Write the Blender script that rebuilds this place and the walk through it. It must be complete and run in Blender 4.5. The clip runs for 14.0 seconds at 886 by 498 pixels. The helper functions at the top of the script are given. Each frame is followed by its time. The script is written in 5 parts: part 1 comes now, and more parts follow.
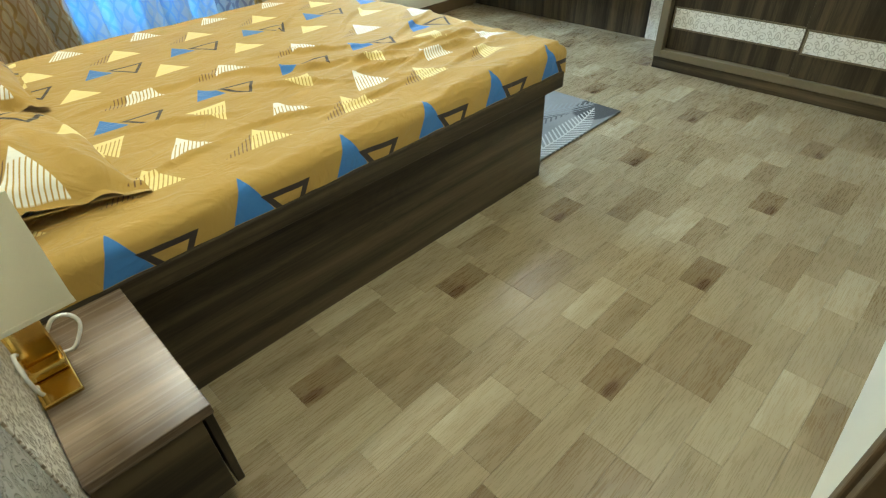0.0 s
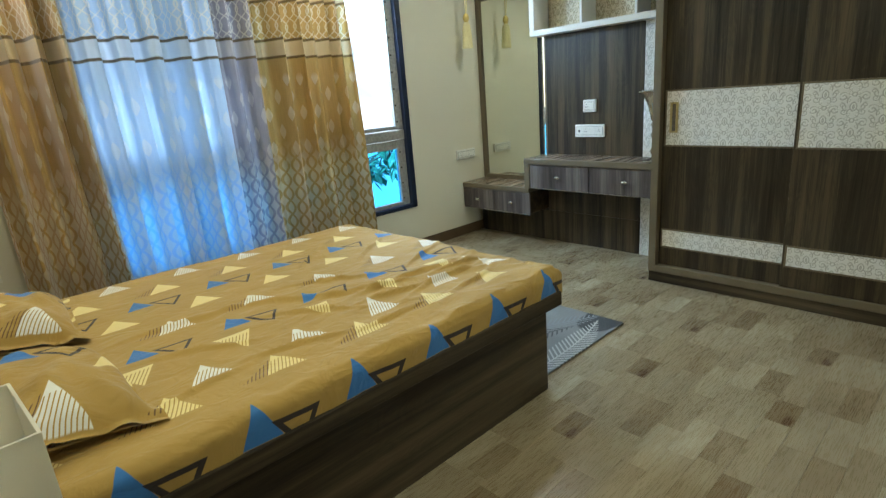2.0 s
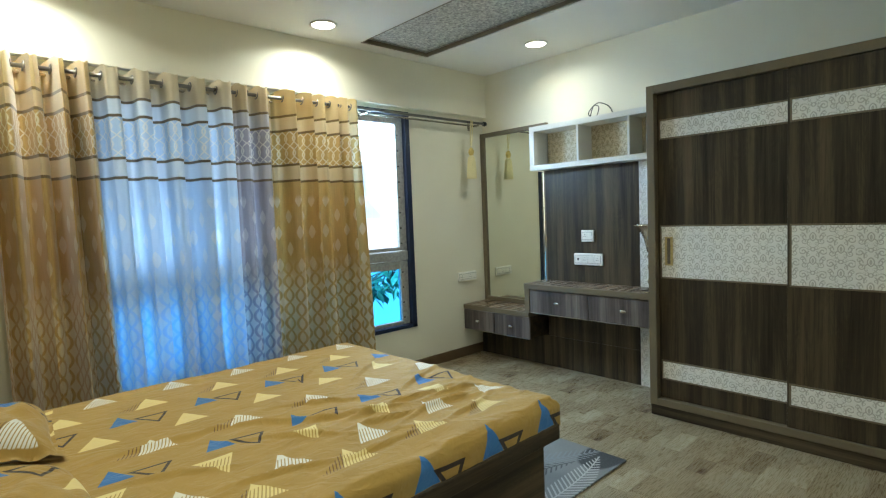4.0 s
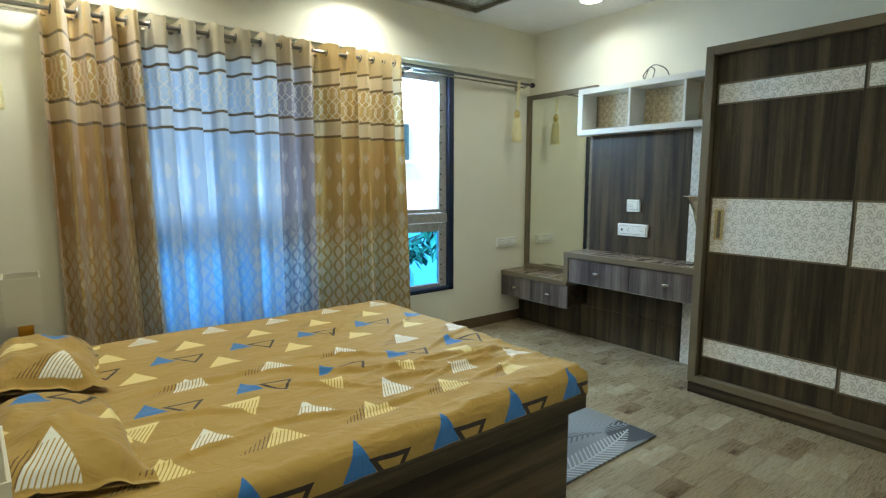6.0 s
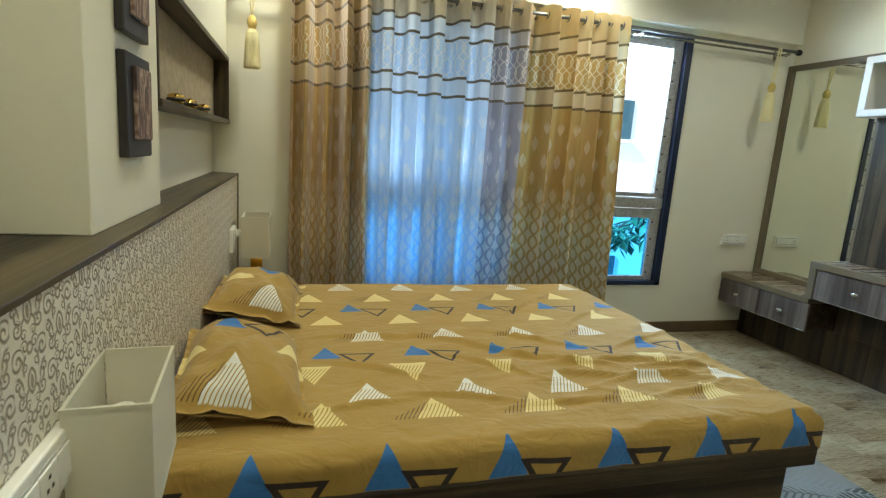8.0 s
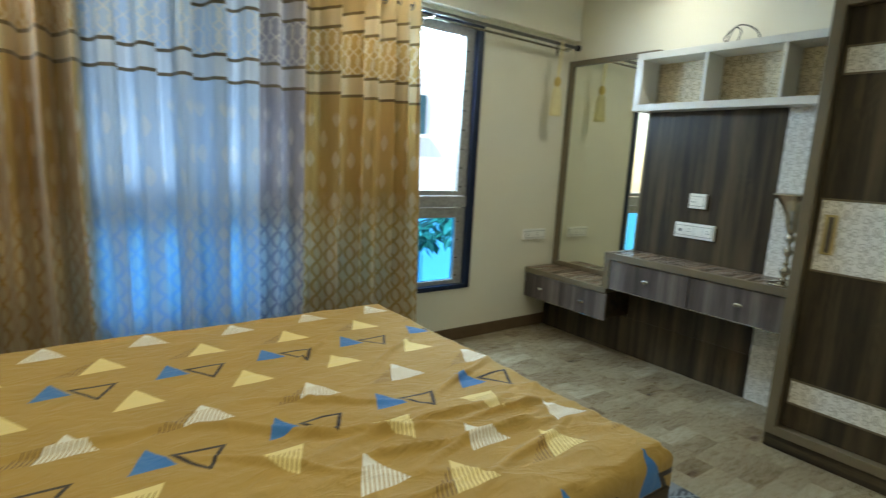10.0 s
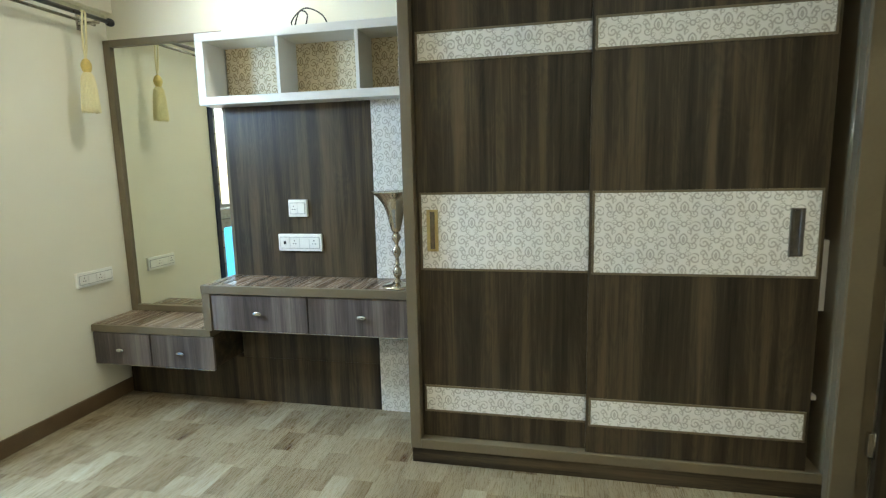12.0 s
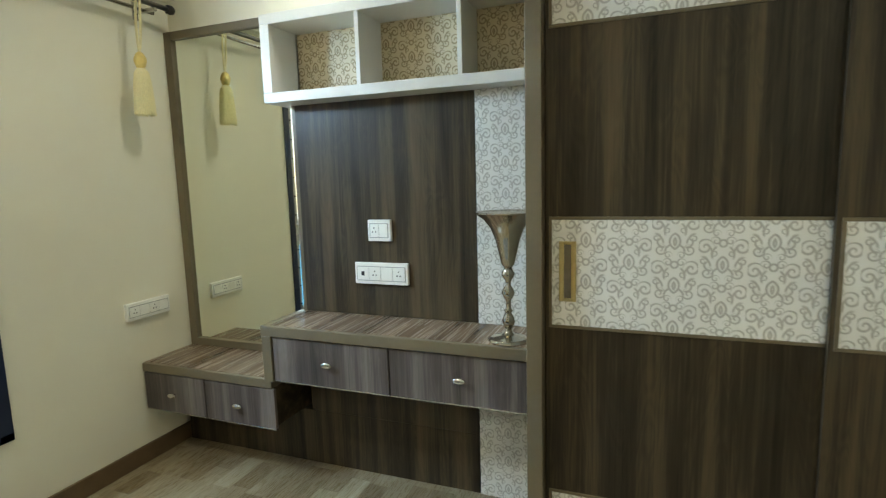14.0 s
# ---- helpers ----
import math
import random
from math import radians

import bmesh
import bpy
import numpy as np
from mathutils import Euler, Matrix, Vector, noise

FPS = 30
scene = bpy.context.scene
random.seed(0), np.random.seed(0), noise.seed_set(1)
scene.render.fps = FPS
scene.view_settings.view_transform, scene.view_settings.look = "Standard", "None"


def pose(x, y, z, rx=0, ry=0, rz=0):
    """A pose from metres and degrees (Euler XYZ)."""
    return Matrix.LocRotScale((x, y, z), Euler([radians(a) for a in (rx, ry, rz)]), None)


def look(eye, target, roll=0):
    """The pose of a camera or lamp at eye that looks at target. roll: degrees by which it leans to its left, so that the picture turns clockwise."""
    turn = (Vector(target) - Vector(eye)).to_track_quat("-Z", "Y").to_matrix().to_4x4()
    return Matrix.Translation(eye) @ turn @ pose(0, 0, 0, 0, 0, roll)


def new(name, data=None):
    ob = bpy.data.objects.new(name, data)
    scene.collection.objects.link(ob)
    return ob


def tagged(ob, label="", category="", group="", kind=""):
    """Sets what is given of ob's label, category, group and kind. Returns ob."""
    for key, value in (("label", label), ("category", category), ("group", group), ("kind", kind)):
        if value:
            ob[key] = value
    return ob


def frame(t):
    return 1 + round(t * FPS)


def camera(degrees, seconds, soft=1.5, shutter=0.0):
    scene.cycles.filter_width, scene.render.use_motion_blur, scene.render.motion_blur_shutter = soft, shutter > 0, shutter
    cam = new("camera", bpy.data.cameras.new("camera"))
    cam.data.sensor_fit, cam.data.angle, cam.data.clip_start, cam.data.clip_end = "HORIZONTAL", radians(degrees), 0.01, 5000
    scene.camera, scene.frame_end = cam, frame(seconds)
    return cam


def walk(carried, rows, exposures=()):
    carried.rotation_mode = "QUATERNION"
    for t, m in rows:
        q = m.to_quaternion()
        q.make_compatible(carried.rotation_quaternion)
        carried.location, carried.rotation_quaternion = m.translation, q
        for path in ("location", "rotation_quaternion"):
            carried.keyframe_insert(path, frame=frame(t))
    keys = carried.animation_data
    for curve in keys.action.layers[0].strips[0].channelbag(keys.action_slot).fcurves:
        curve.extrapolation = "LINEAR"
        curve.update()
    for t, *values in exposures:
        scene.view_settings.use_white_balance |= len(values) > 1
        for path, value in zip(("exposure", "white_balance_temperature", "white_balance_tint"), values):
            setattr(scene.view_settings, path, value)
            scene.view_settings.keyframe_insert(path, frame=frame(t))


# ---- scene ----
cam = camera(79.5, 14.0, soft=1.2, shutter=0.25)
EXPOSURES = [
    (0.0, 2.80, 6550, 6), (1.0, 2.78, 6500, 6), (2.0, 2.18, 6400, 9), (3.0, 2.06, 6350, 8), (7.0, 2.10, 6450, 8), (9.5, 1.82, 6900, 9), (10.0, 1.82, 6850, 9),
    (10.5, 2.00, 6600, 8), (11.0, 2.28, 6400, 9), (12.5, 2.60, 6650, 11), (13.0, 2.55, 6750, 11), (14.0, 2.23, 6950, 10),
]
PATH = [
    (0, (0.198, 0.254, 1.332), (1.269, 1.399, 0.09), -2.9),
    (0.5, (0.193, 0.236, 1.351), (1.262, 1.422, 0.147), -3.6),
    (1, (0.189, 0.213, 1.378), (1.358, 1.52, 0.417), -4.2),
    (1.5, (0.184, 0.181, 1.4), (1.417, 1.563, 0.645), -4.8),
    (2, (0.186, 0.162, 1.418), (1.479, 1.581, 0.856), -4.7),
    (2.5, (0.184, 0.144, 1.437), (1.517, 1.585, 1.056), -4.5),
    (3, (0.182, 0.143, 1.447), (1.54, 1.591, 1.21), -3.7),
    (3.5, (0.184, 0.135, 1.452), (1.552, 1.588, 1.321), -2.8),
    (6, (0.252, 0.126, 1.419), (1.473, 1.69, 1.166), 0.0),
    (6.5, (0.294, 0.117, 1.391), (1.209, 1.866, 1.081), 1.6),
    (7, (0.331, 0.102, 1.373), (0.97, 1.966, 1.028), 3.4),
    (9.3, (0.585, 0.635, 1.401), (1.106, 2.531, 1.033), 4.2),
    (9.5, (0.621, 0.672, 1.397), (1.275, 2.528, 1.04), 3.8),
    (10, (0.711, 0.787, 1.402), (1.896, 2.364, 1.069), 3.2),
    (10.5, (0.801, 0.918, 1.423), (2.44, 2.02, 1.108), 1.4),
    (11, (0.91, 0.952, 1.419), (2.779, 1.599, 1.122), 1.1),
    (11.5, (1.128, 1.031, 1.398), (3.054, 1.49, 1.115), -0.1),
    (12, (1.35, 1.153, 1.423), (3.283, 1.576, 1.127), -1.3),
    (12.5, (1.517, 1.356, 1.438), (3.45, 1.784, 1.153), -1.8),
    (13, (1.65, 1.493, 1.433), (3.584, 1.923, 1.157), -2.3),
    (13.5, (1.806, 1.524, 1.434), (3.725, 2.018, 1.161), -2.0),
    (14, (2.038, 1.49, 1.451), (3.887, 2.204, 1.185), -1.6),
]
walk(cam, [(t, look(eye, target, roll)) for t, eye, target, roll in PATH], EXPOSURES)

# ---- world and light ----
world = bpy.data.worlds.new("world")
scene.world = world
world.use_nodes = True
wn = world.node_tree
sky = wn.nodes.new("ShaderNodeTexSky")
sky.sky_type, sky.sun_disc = "NISHITA", False
sky.sun_elevation, sky.sun_rotation = radians(42), radians(256)
wn.links.new(sky.outputs[0], wn.nodes["Background"].inputs[0])
wn.nodes["Background"].inputs[1].default_value = 0.15
sun_data = bpy.data.lights.new("sun", "SUN")
sun_data.energy, sun_data.angle, sun_data.color = 4.0, radians(0.6), (1.0, 0.97, 0.92)
sun_lamp = new("sun", sun_data)
sun_lamp.matrix_world = look((-12, -3, 11), (0, 0, 0))

LAMP_WATTS = 2.2
sky_data = bpy.data.lights.new("window_sky", "AREA")
sky_data.shape, sky_data.size, sky_data.size_y, sky_data.energy, sky_data.color = "RECTANGLE", 0.50, 0.32, 15.0, (0.44, 0.70, 1.0)
sky_lamp = new("window_sky", sky_data)
sky_lamp.matrix_world = look((3.02, 4.19, 2.17), (3.12, 2.9, 0.45))

sheer_data = bpy.data.lights.new("window_sky", "AREA")
sheer_data.shape, sheer_data.size, sheer_data.size_y, sheer_data.energy, sheer_data.color = "RECTANGLE", 1.25, 1.10, 2.2, (0.46, 0.72, 1.0)
sheer_lamp = new("window_sky", sheer_data)
sheer_lamp.matrix_world = look((1.42, 4.19, 0.98), (1.42, 3.0, 0.75))

# ---- node helpers ----


class Nodes:
    """A short hand for building one material's node tree."""

    def __init__(self, name, rough=0.5, metal=0.0, coat=0.0, spec=0.5):
        self.mat = bpy.data.materials.new(name)
        self.mat.use_nodes = True
        self.t = self.mat.node_tree
        self.bsdf = self.t.nodes["Principled BSDF"]
        self.bsdf.inputs["Roughness"].default_value = rough
        self.bsdf.inputs["Metallic"].default_value = metal
        self.bsdf.inputs["Coat Weight"].default_value = coat
        self.bsdf.inputs["Specular IOR Level"].default_value = spec

    def put(self, sock, v):
        if isinstance(v, bpy.types.NodeSocket):
            self.t.links.new(v, sock)
        elif isinstance(v, (tuple, list)) and len(v) == 3 and sock.type == "RGBA":
            sock.default_value = (*v, 1)
        else:
            sock.default_value = v

    def math(self, op, a, b=0.0, c=None, clamp=False):
        n = self.t.nodes.new("ShaderNodeMath")
        n.operation, n.use_clamp = op, clamp
        self.put(n.inputs[0], a), self.put(n.inputs[1], b)
        if c is not None:
            self.put(n.inputs[2], c)
        return n.outputs[0]

    def mix(self, f, a, b, kind="MIX"):
        n = self.t.nodes.new("ShaderNodeMix")
        n.data_type, n.blend_type = "RGBA", kind
        self.put(n.inputs[0], f), self.put(n.inputs[6], a), self.put(n.inputs[7], b)
        return n.outputs[2]

    def coords(self, kind="Object"):
        return self.t.nodes.new("ShaderNodeTexCoord").outputs[kind]

    def mapping(self, vec, scale=(1, 1, 1), loc=(0, 0, 0), rot=(0, 0, 0)):
        n = self.t.nodes.new("ShaderNodeMapping")
        n.inputs["Scale"].default_value, n.inputs["Location"].default_value = scale, loc
        n.inputs["Rotation"].default_value = rot
        self.t.links.new(vec, n.inputs[0])
        return n.outputs[0]

    def noise(self, vec, scale, detail=3.0, rough=0.5, distort=0.0):
        n = self.t.nodes.new("ShaderNodeTexNoise")
        self.t.links.new(vec, n.inputs["Vector"])
        n.inputs["Scale"].default_value, n.inputs["Detail"].default_value = scale, detail
        n.inputs["Roughness"].default_value, n.inputs["Distortion"].default_value = rough, distort
        return n.outputs[0]

    def ramp(self, f, stops):
        n = self.t.nodes.new("ShaderNodeValToRGB")
        e = n.color_ramp.elements
        while len(e) < len(stops):
            e.new(0.5)
        for k, (p, c) in enumerate(stops):
            e[k].position, e[k].color = p, (*c, 1)
        self.put(n.inputs[0], f)
        return n.outputs[0]

    def band(self, v, lo, hi, soft=0.002):
        """1 between lo and hi."""
        a = self.t.nodes.new("ShaderNodeMapRange")
        a.inputs[1].default_value, a.inputs[2].default_value = lo - soft, lo + soft
        b = self.t.nodes.new("ShaderNodeMapRange")
        b.inputs[1].default_value, b.inputs[2].default_value = hi + soft, hi - soft
        self.put(a.inputs[0], v), self.put(b.inputs[0], v)
        return self.math("MULTIPLY", a.outputs[0], b.outputs[0])

    def xyz(self, vec):
        n = self.t.nodes.new("ShaderNodeSeparateXYZ")
        self.t.links.new(vec, n.inputs[0])
        return n.outputs

    def join(self, x, y, z=0.0):
        n = self.t.nodes.new("ShaderNodeCombineXYZ")
        self.put(n.inputs[0], x), self.put(n.inputs[1], y), self.put(n.inputs[2], z)
        return n.outputs[0]

    def random(self):
        return self.t.nodes.new("ShaderNodeObjectInfo").outputs["Random"]

    def bump(self, h, strength=0.2, dist=0.005):
        n = self.t.nodes.new("ShaderNodeBump")
        n.inputs["Strength"].default_value, n.inputs["Distance"].default_value = strength, dist
        self.t.links.new(h, n.inputs["Height"])
        self.t.links.new(n.outputs[0], self.bsdf.inputs["Normal"])

    def color(self, v):
        self.put(self.bsdf.inputs["Base Color"], v)
        return self

    def set(self, name, v):
        self.put(self.bsdf.inputs[name], v)
        return self


# ---- materials ----


def plain(name, rgb, rough=0.5, metal=0.0, vary=0.12, scale=8.0, bump=0.05, coat=0.0):
    n = Nodes(name, rough, metal, coat)
    co = n.coords()
    a, b = n.noise(co, scale, 4), n.noise(co, scale * 14, 3)
    f = n.math("ADD", n.math("MULTIPLY", a, 0.7), n.math("MULTIPLY", b, 0.3))
    n.color(n.ramp(f, [(0.3, tuple(c * (1 - vary) for c in rgb)), (0.7, tuple(min(1, c * (1 + vary)) for c in rgb))]))
    n.set("Roughness", n.math("ADD", n.math("MULTIPLY", a, 0.14), rough - 0.07))
    if bump:
        n.bump(b, bump, 0.003)
    return n.mat


def wall_paint(name, rgb):
    n = Nodes(name, 0.62)
    co = n.coords()
    big, fine = n.noise(co, 1.6, 4), n.noise(co, 160, 2)
    n.color(n.mix(big, tuple(c * 0.95 for c in rgb), tuple(min(1, c * 1.03) for c in rgb)))
    n.bump(fine, 0.06, 0.002)
    return n.mat


def laminate(name, axis, dark, mid, light, rough=0.41, seed=0.0):
    """Walnut laminate with long streaks along the axis."""
    n = Nodes(name, rough, spec=0.32)
    co = n.mapping(n.coords(), loc=(seed, seed * 1.7, seed * 0.6))

    def along(k):
        return n.mapping(co, scale={"x": (k, 1, 1), "y": (1, k, 1), "z": (1, 1, k)}[axis])

    broad = n.noise(along(0.05), 8.0, 2, 0.5, 0.5)
    streak = n.noise(along(0.035), 24.0, 3, 0.55, 0.5)
    cathedral = n.noise(along(0.15), 10.0, 1, 0.5, 2.2)
    rings = n.math("ADD", n.math("MULTIPLY", n.math("SINE", n.math("MULTIPLY", cathedral, 46.0)), 0.5), 0.5)
    thin = n.noise(along(0.02), 150.0, 2, 0.5)
    f = n.math("ADD", n.math("MULTIPLY", streak, 0.38), n.math("ADD", n.math("MULTIPLY", broad, 0.46), n.math("ADD", n.math("MULTIPLY", rings, 0.025), n.math("MULTIPLY", thin, 0.135))))
    n.color(n.ramp(f, [(0.37, dark), (0.49, mid), (0.56, tuple(0.5 * (a + b) for a, b in zip(mid, light))), (0.64, light)]))
    n.set("Roughness", n.math("ADD", n.math("MULTIPLY", thin, 0.2), rough - 0.1))
    n.bump(thin, 0.05, 0.001)
    return n.mat


def scroll_line(n, u, v):
    """Damask grooves in metres: 1 on the grooves between the raised leaves. It mirrors every 8 cm, drops by half a repeat from one column to the next, and repeats every 16.6 cm."""
    pu = n.math("PINGPONG", u, 0.08)
    drop = n.math("MULTIPLY", n.math("MODULO", n.math("FLOOR", n.math("DIVIDE", n.math("ADD", u, 0.08), 0.16)), 2.0), 0.083)
    pv = n.math("MODULO", n.math("ADD", n.math("ADD", v, drop), 16.6), 0.166)

    def polar(cx, cy):
        dx, dy = n.math("SUBTRACT", pu, cx), n.math("SUBTRACT", pv, cy)
        r = n.math("SQRT", n.math("ADD", n.math("MULTIPLY", dx, dx), n.math("MULTIPLY", dy, dy)))
        return r, n.math("DIVIDE", n.math("ARCTAN2", dy, dx), 2 * math.pi)

    marks = []
    # curled leaf ends: spiral grooves
    for cx, cy, size, hand, start in ((0.058, 0.126, 0.030, -1, 0.30), (0.050, 0.030, 0.022, 1, 0.55), (0.024, 0.148, 0.017, 1, 0.10), (0.064, 0.076, 0.017, 1, 0.90), (0.022, 0.010, 0.014, -1, 0.60), (0.028, 0.104, 0.013, -1, 0.20)):
        r, ang = polar(cx, cy)
        turn_share = n.math("FRACT", n.math("ADD", n.math("ADD", n.math("MULTIPLY", r, 1.5 / size if size > 0.02 else 1.2 / size), n.math("MULTIPLY", ang, hand)), start + 4.0))
        marks.append(n.math("MULTIPLY", n.band(turn_share, 0.28, 0.66, 0.11), n.band(r, 0.003, size, 0.0015)))
    # palmette on the mirror line and the stems that join the curls: arcs (centre, radius, from and to as shares of a turn)
    for cx, cy, rad, a0, a1 in ((-0.014, 0.062, 0.032, -0.20, 0.20), (-0.020, 0.060, 0.024, -0.12, 0.12), (0.080, 0.098, 0.046, 0.34, 0.49), (0.0, 0.098, 0.036, -0.06, 0.15), (0.080, 0.052, 0.040, 0.30, 0.49), (0.004, 0.020, 0.030, 0.02, 0.20), (0.040, 0.060, 0.020, -0.28, 0.10), (0.0, 0.140, 0.012, -0.25, 0.25)):
        r, ang = polar(cx, cy)
        marks.append(n.math("MULTIPLY", n.band(n.math("ABSOLUTE", n.math("SUBTRACT", r, rad)), -1.0, 0.0036, 0.0016), n.band(ang, a0, a1, 0.02)))
    line = marks[0]
    for m in marks[1:]:
        line = n.math("MAXIMUM", line, m)
    return line


def scroll(name, ground, ink, axes, rough=0.42, scale=1.0, relief=0.25):
    n = Nodes(name, rough)
    x = n.xyz(n.coords())
    u, v = n.math("MULTIPLY", x["xyz".index(axes[0])], scale), n.math("MULTIPLY", x["xyz".index(axes[1])], scale)
    line = scroll_line(n, n.math("ADD", u, 8.0), v)
    cloud = n.noise(n.coords(), 9.0, 3)
    base = n.mix(cloud, tuple(c * 0.93 for c in ground), ground)
    n.color(n.mix(line, base, ink))
    if relief:
        n.bump(n.math("SUBTRACT", 1.0, line) if relief > 0 else line, min(1.0, abs(relief)), 0.002 * max(1.0, abs(relief) * 1.5))
    return n.mat


M_WALL = wall_paint("cream wall paint", (0.80, 0.77, 0.635))
M_CEIL = wall_paint("white ceiling paint", (0.80, 0.79, 0.74))
WALNUT = ((0.009, 0.0066, 0.0034), (0.038, 0.0278, 0.0155), (0.102, 0.075, 0.042))
M_WALNUT_Z = laminate("walnut laminate upright", "z", *WALNUT)
M_WALNUT_X = laminate("walnut laminate lengthwise", "x", *WALNUT, seed=3.1)
M_WALNUT_Y = laminate("walnut laminate crosswise", "y", *WALNUT, seed=5.3)
M_TOP = laminate("worn walnut top", "x", (0.085, 0.058, 0.038), (0.165, 0.120, 0.084), (0.29, 0.22, 0.16), 0.26, 1.3)
M_DRAWER = laminate("grey walnut drawer front", "z", (0.045, 0.036, 0.034), (0.10, 0.082, 0.074), (0.20, 0.17, 0.15), 0.34, 7.7)
M_OLIVE = plain("taupe edge laminate", (0.152, 0.122, 0.074), 0.42, vary=0.10, scale=5)
M_SCROLL_YZ = scroll("white scroll panel", (0.82, 0.81, 0.76), (0.50, 0.485, 0.43), "yz", 0.42, 1.25, 0.7)
M_SCROLL_BEIGE = scroll("beige scroll wallpaper", (0.70, 0.61, 0.42), (0.33, 0.26, 0.145), "yz", 0.5, 1.25)
M_SCROLL_HEAD = scroll("embossed headboard leatherette", (0.80, 0.75, 0.65), (0.36, 0.29, 0.20), "yz", 0.36, 1.6, 1.0)
# Door skin is one colour; its darker grooves paint in the relief's shade.
M_SCROLL_DOOR = scroll("silver embossed door skin", (0.42, 0.42, 0.38), (0.35, 0.35, 0.31), "yz", 0.24, 1.7, 1.2)
M_NICHE = plain("woven beige wallpaper", (0.36, 0.29, 0.19), 0.7, vary=0.25, scale=30, bump=0.3)
M_WHITE = plain("white laminate", (0.70, 0.69, 0.64), 0.34, vary=0.03)
M_PLATE = plain("white switch plastic", (0.86, 0.855, 0.80), 0.3, vary=0.02, bump=0)
M_GAPSHADE = plain("shadow gap grey", (0.42, 0.42, 0.39), 0.4, vary=0.03, bump=0)
M_BLACK = plain("black plastic", (0.015, 0.015, 0.016), 0.4)
M_DARKFRAME = plain("dark blue window paint", (0.010, 0.020, 0.052), 0.4)
M_ALU = plain("dusty aluminium", (0.40, 0.40, 0.38), 0.5, 0.1, 0.3, 40)
M_STEEL = plain("brushed steel", (0.55, 0.53, 0.48), 0.25, 1.0, 0.10, 60)
M_CHROME = plain("polished nickel", (0.62, 0.57, 0.47), 0.12, 1.0, 0.06, 20, 0.0)
M_PEWTER = plain("dull pewter lock metal", (0.20, 0.19, 0.17), 0.35, 0.9, 0.15, 50)
M_BRASS = plain("polished brass", (0.80, 0.55, 0.16), 0.14, 1.0, 0.10, 10, 0.03)
M_ROD = plain("gunmetal rod", (0.22, 0.21, 0.20), 0.3, 0.9, 0.1, 20)
M_BASE = plain("brown skirting", (0.13, 0.085, 0.045), 0.45, vary=0.18, scale=12)
M_TASSEL = plain("cream silk cord", (0.80, 0.72, 0.42), 0.55, vary=0.1, scale=120, bump=0.5)
M_KNOB = plain("pale gold silk", (0.66, 0.50, 0.16), 0.4, 0.3, 0.15, 60, 0.3)
M_PULL = plain("pale brass pull", (0.58, 0.50, 0.28), 0.3, 0.9, 0.1, 30, 0.0)
M_CORD = plain("white cable", (0.75, 0.74, 0.70), 0.45, vary=0.04, bump=0)
M_INSIDE = plain("dark carcass interior", (0.03, 0.028, 0.022), 0.6)
M_STONE = plain("black threshold stone", (0.018, 0.018, 0.018), 0.25)
M_FRAMEART = plain("black picture frame", (0.018, 0.016, 0.015), 0.45)
M_TRAY = plain("textured grey ceiling panel", (0.50, 0.49, 0.44), 0.8, vary=0.75, scale=55, bump=0.7)


def mirror_material():
    n = Nodes("mirror", 0.015, 1.0)
    n.color((0.88, 0.91, 0.82))
    return n.mat


def glass_material(name, tint):
    n = Nodes(name, 0.0)
    n.set("Transmission Weight", 1.0).set("IOR", 1.45)
    n.color(tint)
    return n.mat


def lampshade_material():
    n = Nodes("cream lampshade fabric", 0.75)
    co = n.coords()
    weave = n.noise(co, 420, 2)
    n.color(n.mix(weave, (0.84, 0.81, 0.69), (0.90, 0.87, 0.77)))
    n.bump(weave, 0.2, 0.001)
    trans = n.t.nodes.new("ShaderNodeBsdfTranslucent")
    trans.inputs[0].default_value = (0.88, 0.85, 0.74, 1)
    mixer = n.t.nodes.new("ShaderNodeMixShader")
    mixer.inputs[0].default_value = 0.50
    n.t.links.new(n.bsdf.outputs[0], mixer.inputs[1]), n.t.links.new(trans.outputs[0], mixer.inputs[2])
    n.t.links.new(mixer.outputs[0], n.t.nodes["Material Output"].inputs[0])
    return n.mat


def light_material():
    n = Nodes("lit diffuser", 0.5)
    n.color((0.9, 0.9, 0.85)).set("Emission Color", (1.0, 0.97, 0.88)).set("Emission Strength", 2.2)
    return n.mat


def art_material():
    n = Nodes("sepia print", 0.5)
    co = n.coords()
    v = n.mapping(co, scale=(1, 1.6, 0.7))
    a = n.noise(v, 24, 5, 0.6, 0.8)
    n.color(n.ramp(a, [(0.30, (0.012, 0.010, 0.009)), (0.48, (0.12, 0.065, 0.045)), (0.60, (0.40, 0.27, 0.20)), (0.72, (0.62, 0.50, 0.42))]))
    return n.mat


